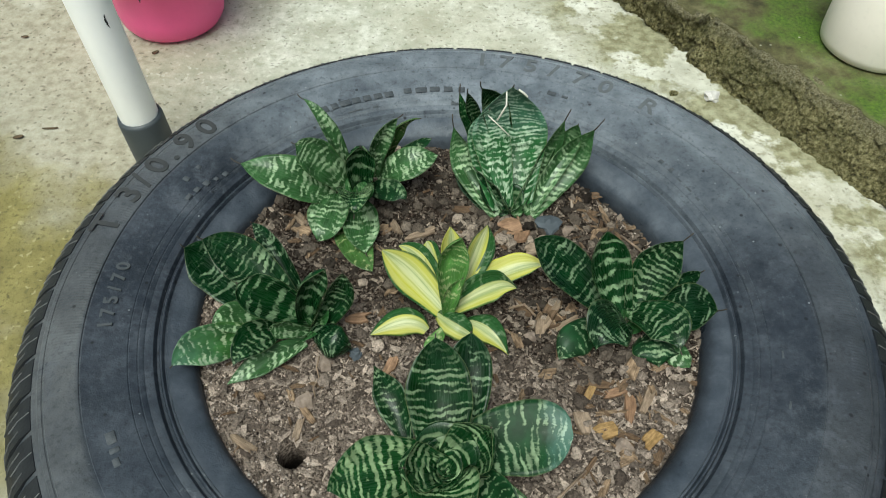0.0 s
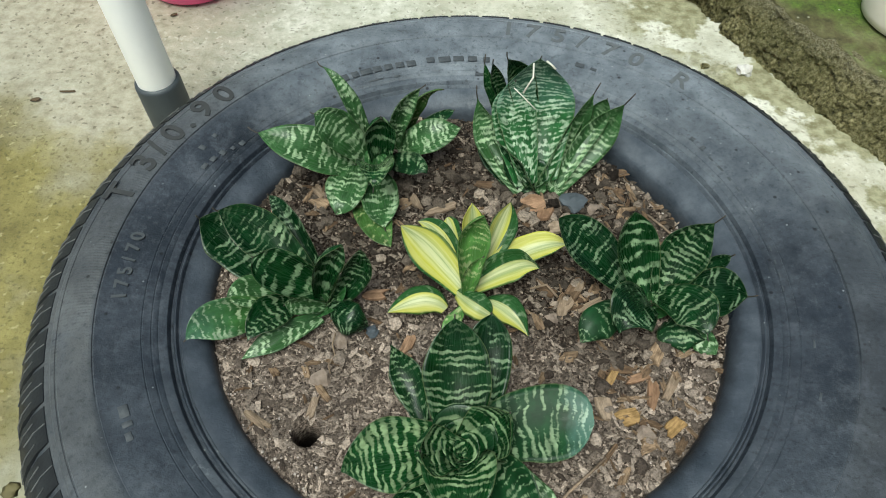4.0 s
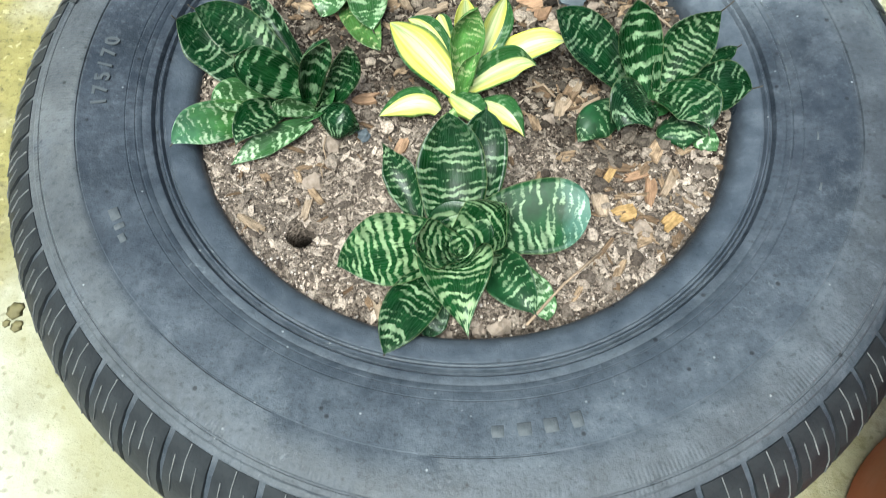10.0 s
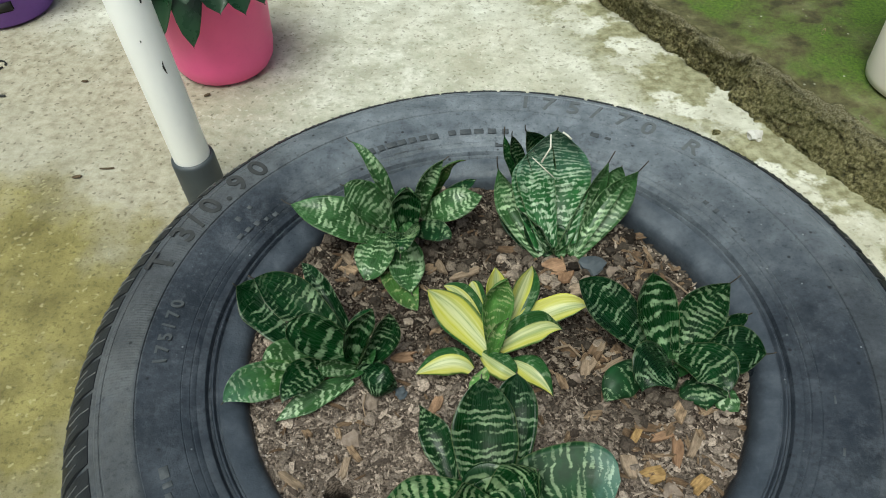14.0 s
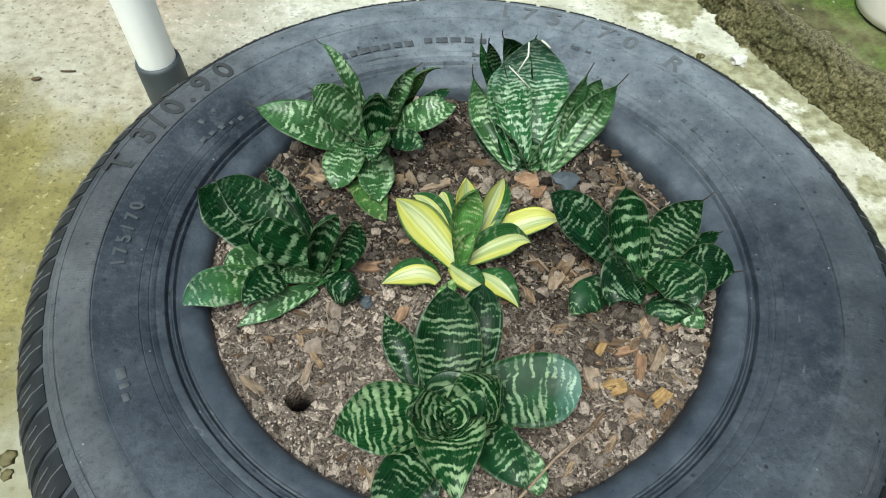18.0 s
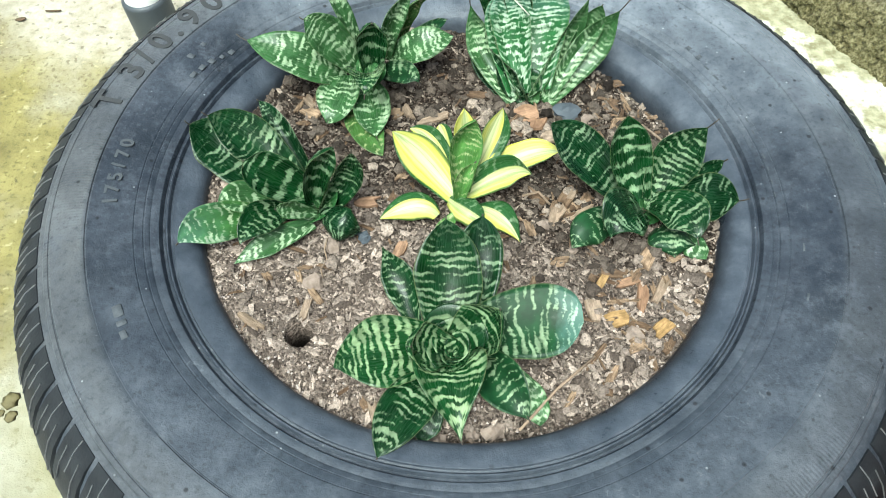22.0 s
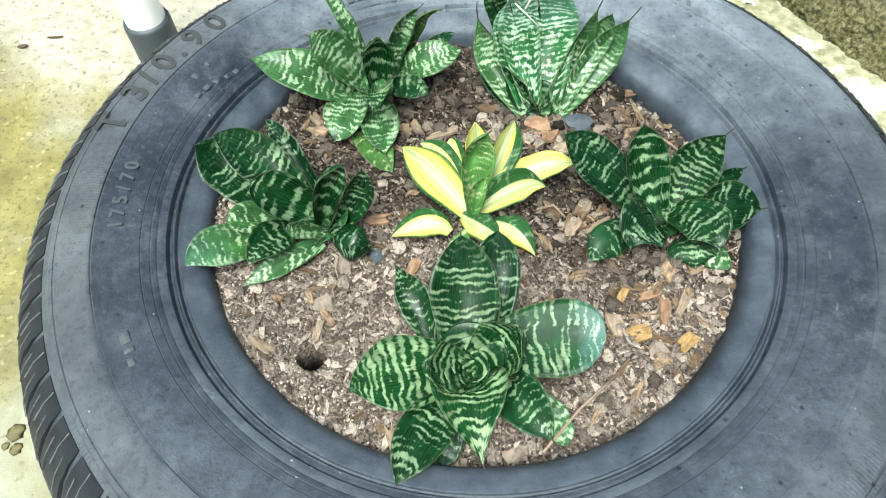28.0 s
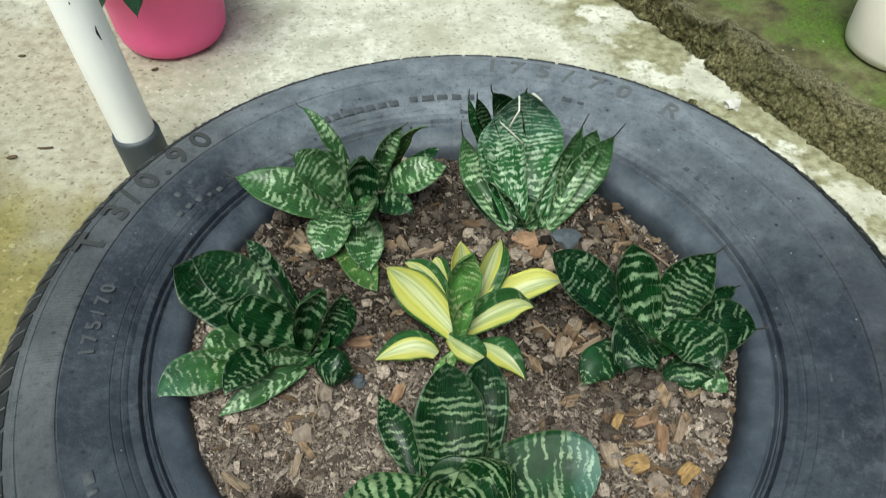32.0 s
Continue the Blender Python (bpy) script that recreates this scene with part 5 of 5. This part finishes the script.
bmesh.ops.create_icosphere(ball, subdivisions=2, radius=1)
CLOD = [v.co.copy() for v in ball.verts]
CLOD_FACES = [tuple(v.index for v in f.verts) for f in ball.faces]
ball.free()


def scatter(count, low, high, seed, flat, spread, form=CRUMB, form_faces=CRUMB_FACES, lean=0.0):
    """Many small pieces in one mesh; with lean, denser towards the north-east."""
    r = random.Random(seed)
    verts, faces = [], []
    for _ in range(count):
        d, a = 0.1600 * math.sqrt(r.random()), r.uniform(0, 2 * math.pi)
        x, y = d * math.cos(a), d * math.sin(a)
        if (Vector((x, y)) - HOLE).length < 0.0095 or r.random() < lean * (0.5 - (x * 0.5 + y) / 0.2):
            continue
        s = low + (high - low) * r.random() ** 2
        m = pose(x, y, soil_height(x, y) + s * 0.25, r.uniform(-30, 30), r.uniform(-30, 30), r.uniform(0, 360))
        n0, off = len(verts), Vector((r.uniform(0, 90), r.uniform(0, 90), 0))
        for p in form:
            k = r.uniform(0.7, 1.2) if form is CRUMB else 1 + 0.55 * noise.noise(Vector(p) * 1.5 + off) + 0.25 * noise.noise(Vector(p) * 3.5 + off)
            verts.append(m @ Vector((p[0] * s * spread * k, p[1] * s * k, p[2] * s * flat * k)))
        faces += [tuple(n0 + i for i in f) for f in form_faces]
    me = bpy.data.meshes.new("mulch")
    me.from_pydata(verts, [], faces)
    me.materials.append(GRIT)
    return new("mulch", me)


tagged(scatter(21000, 0.00035, 0.0013, 1, 0.8, 1.0), "small brown crumbs and grit on the soil", "mulch", kind="stuff")
tagged(scatter(1500, 0.0014, 0.0046, 3, 0.75, 1.1, CLOD, CLOD_FACES, 0.8), "rough soil lumps on the planter's surface", "mulch", kind="stuff")
tagged(scatter(2200, 0.0008, 0.0026, 5, 0.30, 2.4), "flat broken wood flakes on the soil", "mulch", kind="stuff")
tagged(scatter(5200, 0.0004, 0.0011, 2, 0.5, 5.0), "thin brown bark fibres on the soil", "mulch", kind="stuff")


def rim_grains(count, seed):
    """White grains of grit that have gathered along the bead, most of them south and east."""
    r = random.Random(seed)
    verts, faces = [], []
    while len(verts) < count * len(CRUMB):
        a, d = r.uniform(-2.9, 0.7), 0.1585 - 0.028 * r.random() ** 2.2
        x, y = d * math.cos(a), d * math.sin(a)
        size = r.uniform(0.0004, 0.0010)
        m = pose(x, y, soil_height(x, y) + size * 0.6, r.uniform(-30, 30), r.uniform(-30, 30), r.uniform(0, 360))
        n0 = len(verts)
        verts += [m @ (Vector(p) * size * r.uniform(0.7, 1.2)) for p in CRUMB]
        faces += [tuple(n0 + i for i in f) for f in CRUMB_FACES]
    me = bpy.data.meshes.new("grains")
    me.from_pydata(verts, [], faces)
    me.materials.append(plain_material("pale_grit", (0.50, 0.44, 0.40), 0.9, 0.4, 300, (0.30, 0.24, 0.20)))
    return new("grains", me)


tagged(rim_grains(520, 8), "pale grit along the edge of the soil", "grit", kind="stuff")


def placed_chip(x, y, l, w, turn, label, mat=CHIP, tilt=8, seed=1):
    ob = tagged(part("wood_chip", chip_bm(0.5 * l, 0.5 * w, 0.0011, seed), mat, None, label, smooth=False), category="wood chip", group="wood chips on the soil")
    ob.matrix_world = pose(x, y, soil_height(x, y) + 0.0022, tilt, -tilt * 0.6, turn)
    return ob


CHIP_RED = chip_material("reddish_wood_chip", (0.34, 0.205, 0.125), (0.43, 0.275, 0.175))
CHIP_OCHRE = chip_material("ochre_wood_chip", (0.38, 0.235, 0.095), (0.44, 0.29, 0.13))
CHIP_GREY = chip_material("pale_splinter", (0.33, 0.245, 0.17), (0.45, 0.345, 0.255))
placed_chip(0.040, 0.072, 0.019, 0.014, 20, "large reddish wood chip on the soil", CHIP_RED, 14, 5)
placed_chip(0.049, 0.063, 0.013, 0.010, 70, "large reddish wood chip on the soil", CHIP_RED, -10, 6)
placed_chip(0.056, 0.052, 0.014, 0.010, 10, "ribbed pale wood chip on the soil", CHIP_GREY, 6, 7)
placed_chip(-0.132, 0.060, 0.016, 0.008, 75, "reddish wood chip standing by the tyre's bead", CHIP_RED, 25, 8)
placed_chip(-0.060, -0.008, 0.017, 0.007, 5, "reddish wood chip on the soil", CHIP_RED, 9, 9)
placed_chip(-0.021, 0.062, 0.022, 0.0055, 22, "long pale wood chip on the soil", CHIP_GREY, 6, 10)
placed_chip(-0.039, 0.069, 0.013, 0.0055, 115, "tan wood chip on the soil", CHIP_GREY, 8, 11)
placed_chip(-0.106, 0.077, 0.016, 0.0060, 125, "tan wood chip on the soil", CHIP_GREY, 8, 12)
placed_chip(-0.038, -0.041, 0.015, 0.007, 65, "reddish wood chip on the soil", CHIP_RED, 7, 13)
placed_chip(0.064, -0.003, 0.026, 0.0045, 60, "long pale wood splinter on the soil", CHIP_GREY, 7, 14)
placed_chip(0.070, -0.010, 0.024, 0.0040, 30, "long pale wood splinter on the soil", CHIP_GREY, 9, 15)
placed_chip(0.056, -0.012, 0.016, 0.0070, 75, "pale split wood chip on the soil", CHIP_GREY, 5, 16)
placed_chip(0.087, -0.082, 0.014, 0.010, 15, "ochre wood chip on the soil", CHIP_OCHRE, 10, 17)
placed_chip(0.075, -0.077, 0.015, 0.010, 100, "pale wood chip on the soil", CHIP_GREY, 8, 18)
placed_chip(0.080, -0.060, 0.015, 0.005, 60, "ochre splinter of wood on the soil", CHIP_OCHRE, 10, 19)
placed_chip(0.096, -0.058, 0.014, 0.006, 20, "reddish wood chip on the soil", CHIP_RED, 10, 20)
placed_chip(0.104, -0.068, 0.020, 0.007, 80, "tan wood chip on the soil", CHIP_RED, 10, 21)
placed_chip(0.114, -0.064, 0.017, 0.006, 62, "pale wood chip on the soil", CHIP_GREY, 12, 22)
placed_chip(0.112, -0.088, 0.013, 0.009, 40, "ochre wood chip on the soil", CHIP_OCHRE, 9, 23)
placed_chip(-0.0885, -0.082, 0.015, 0.0045, 80, "pale wood splinter beside the hole", CHIP_GREY, 5, 24)
placed_chip(-0.118, -0.092, 0.017, 0.0050, 150, "pale wood splinter on the soil", CHIP_GREY, 8, 25)
placed_chip(-0.045, -0.142, 0.016, 0.0055, 110, "pale wood chip near the tyre's bead", CHIP_GREY, 6, 26)


def stone(x, y, size, flat, label, mat, seed, z=None):
    ob = tagged(part("stone", lump(size, seed, flat, 0.75, 2), mat, None, label, smooth=False), category="stone", group="stones")
    ob.location = (x, y, (soil_height(x, y) if z is None else z) + size * flat * 0.55)
    return ob


stone(0.069, 0.074, 0.0095, 0.45, "blue-grey slate stone on the soil", DARK_STONE, 3.1)
stone(0.082, 0.070, 0.0045, 0.6, "small pale stone on the soil", STONE, 5.2)
stone(-0.0865, -0.064, 0.0058, 0.75, "pale rounded pebble on the soil", STONE, 1.3)
stone(-0.012, -0.152, 0.0060, 0.7, "pale soil lump beside the bead", STONE, 7.3)
stone(0.006, -0.150, 0.0036, 0.7, "small pale pebble beside the bead", STONE, 8.1)
stone(0.018, -0.147, 0.0058, 0.6, "tan soil lump beside the bead", STONE, 9.4)
stone(-0.078, -0.040, 0.0060, 0.6, "grey-brown pebble under a leaf", STONE, 2.7)
stone(-0.060, -0.034, 0.0042, 0.6, "blue-grey stone under a leaf", DARK_STONE, 6.6)
stone(0.049, -0.020, 0.0034, 0.8, "small pale pebble on the soil", STONE, 4.4)
stone(0.066, -0.036, 0.0034, 0.8, "small pale pebble on the soil", STONE, 11.4)
stone(0.0957, -0.0932, 0.0050, 0.6, "grey stone on the soil", STONE, 12.6)
WHITE_STONE = plain_material("white_stone", (0.62, 0.60, 0.57), 0.85, 0.3, 200, (0.40, 0.38, 0.35))
stone(0.304, 0.392, 0.0090, 0.7, "pale stone on the concrete by the kerb", WHITE_STONE, 13.1, 0.0)
stone(0.262, 0.400, 0.0050, 0.5, "brown stone on the concrete by the kerb", KERB, 14.2, 0.0)

# a dry root hanging from a leaf, and thin stalks
root = tagged(part("root", tube([(-0.080, -0.040, 0.152), (-0.0815, -0.046, 0.149), (-0.0795, -0.052, 0.147), (-0.0825, -0.058, 0.1465), (-0.081, -0.063, 0.145)], 0.0005, 6), CHIP_GREY, None, "pale dry root hanging onto the soil"), category="root")
for pts in (((0.030, -0.150, 0.146), (0.050, -0.128, 0.148), (0.072, -0.108, 0.147)), ((0.118, 0.062, 0.146), (0.126, 0.048, 0.150), (0.136, 0.040, 0.146)), ((0.036, -0.001, 0.147), (0.046, 0.001, 0.149), (0.053, -0.006, 0.146))):
    tagged(part("stalk", tube([Vector(p) for p in pts], 0.0008, 6), CHIP_GREY, None, "thin dry stalk lying on the soil"), category="stalk", group="dry stalks")

# ---- small things on the concrete ----
DRY_LEAF = plain_material("dry_brown_leaf", (0.09, 0.06, 0.03), 0.8)
ALGAE = plain_material("dark_algae", (0.14, 0.12, 0.05), 0.7, 0.3, 80)


def scrap(x, y, l, w, turn, label, mat=DRY_LEAF, z=0.0):
    def spot(u, v):
        s, k = u * 2 - 1, v * 2 - 1
        wide = w * (1 - s * s) ** 0.6
        return (l * s, wide * k, 0.0012 + 0.25 * l * (s * s) * 0.3 + 0.0015 * k * k)
    ob = tagged(part("dry_leaf", grid_sheet(8, 4, spot), mat, None, label), category="leaf", group="litter on the concrete")
    mod = ob.modifiers.new("thick", "SOLIDIFY")
    mod.thickness = 0.0003
    ob.matrix_world = pose(x, y, z, 0, 0, turn)


scrap(-0.506, 0.489, 0.004, 0.002, 10, "small dry brown leaf on the concrete")
scrap(-0.450, 0.312, 0.005, 0.0026, 20, "small dry brown leaf on the concrete")
scrap(-0.421, 0.326, 0.008, 0.0009, 5, "thin dry stalk on the concrete")
scrap(-0.343, 0.462, 0.004, 0.002, 40, "dark leaf scrap beside the pink pot")
scrap(-0.599, 0.457, 0.005, 0.002, 0, "black scrap on the concrete", INK)
scrap(0.402, 0.525, 0.008, 0.0016, 60, "pale curled stalk on the moss", CHIP_GREY, KERB_UP + 0.002)
loop = [(-0.635 + 0.011 * math.cos(a), 0.523 + 0.010 * math.sin(a), 0.002) for a in [k * 0.45 for k in range(14)]]
tagged(part("wire_loop", tube(loop, 0.0012, 6), INK, None, "bent black wire loop on the concrete"), category="wire")
for x, y, sz in ((-0.322, -0.090, 0.0065), (-0.318, -0.102, 0.0045), (-0.326, -0.100, 0.003)):
    ob = tagged(part("algae_clump", lump(sz, x * 9 + y, 0.18, 0.9), ALGAE, None, "dark clump of algae at the tyre's foot"), category="algae", group="algae clumps")
    ob.location = (x, y, sz * 0.12)

# a dark curled flake on the pipe and a smaller one above it
def flake(z, a, length, width):
    bm = bmesh.new()
    sides = []
    for k in range(9):
        s = k / 8
        w = width * (0.15 + math.sin(math.pi * s) ** 0.8) * (1 + 0.5 * noise.noise((s * 6, z * 90, 1)))
        mid = 0.35 * length * (s - 0.5) ** 2 + 0.0006 * noise.noise((s * 4, z * 60, 5))
        ring = []
        for y, lift in ((mid - w, 0.0), (mid + w, 0.0), (mid + w * 0.8, 0.0006), (mid - w * 0.8, 0.0006)):
            turn = y / 0.0181
            r = 0.0179 + lift
            ring.append(bm.verts.new((r * math.cos(turn), r * math.sin(turn), z + length * (s - 0.5))))
        sides.append(ring)
    for p, q in zip(sides, sides[1:]):
        for k in range(4):
            bm.faces.new((p[k], q[k], q[(k + 1) % 4], p[(k + 1) % 4]))
    bm.faces.new(sides[0])
    bm.faces.new(sides[-1][::-1])
    o = part("flake", bm, INK, pipe, "curled black flake")
    o.matrix_local = Matrix.Rotation(radians(a), 4, "Z")


flake(0.175, -39, 0.013, 0.0007)
flake(0.238, -30, 0.006, 0.0008)
flake(0.205, -70, 0.002, 0.0005)

# the drainage slot of the purple pot
b = bmesh.new()
bmesh.ops.create_cube(b, size=1)
bmesh.ops.scale(b, vec=(0.030, 0.004, 0.016), verts=b.verts)
bmesh.ops.bevel(b, geom=b.edges[:], offset=0.002, segments=2, affect="EDGES")
o = part("slot", b, INK, purple, "dark drainage slot")
o.matrix_local = Matrix.Rotation(radians(28), 4, "Z") @ Matrix.Translation((0, -0.0690, 0.035))

# the leafy plant in the pink pot
potted = thing("potted_plant", (-0.335, 0.533, 0.128), "dark green leafy plant growing in the pink pot", "plant")
for tip, w in (((-0.034, -0.088, -0.040), 0.046), ((0.004, -0.094, -0.044), 0.040), ((0.042, -0.088, -0.006), 0.050), ((0.066, -0.078, -0.012), 0.044), ((0.086, -0.066, -0.006), 0.046), ((-0.056, -0.082, 0.000), 0.050), ((0.012, -0.100, 0.012), 0.052), ((-0.09, -0.03, 0.00), 0.046), ((0.09, 0.01, 0.00), 0.046), ((-0.02, 0.09, 0.01), 0.046), ((0.03, -0.05, 0.05), 0.046), ((-0.04, -0.04, 0.05), 0.046)):
    leaf(potted, (tip[0] * 0.06, tip[1] * 0.06, 0), (tip[0] * 0.55, tip[1] * 0.55, max(tip[2], 0) + 0.035), tip, w * 1.15, 0, 0.25, 0.55, 0.85, GREEN_LEAF, 0.002)
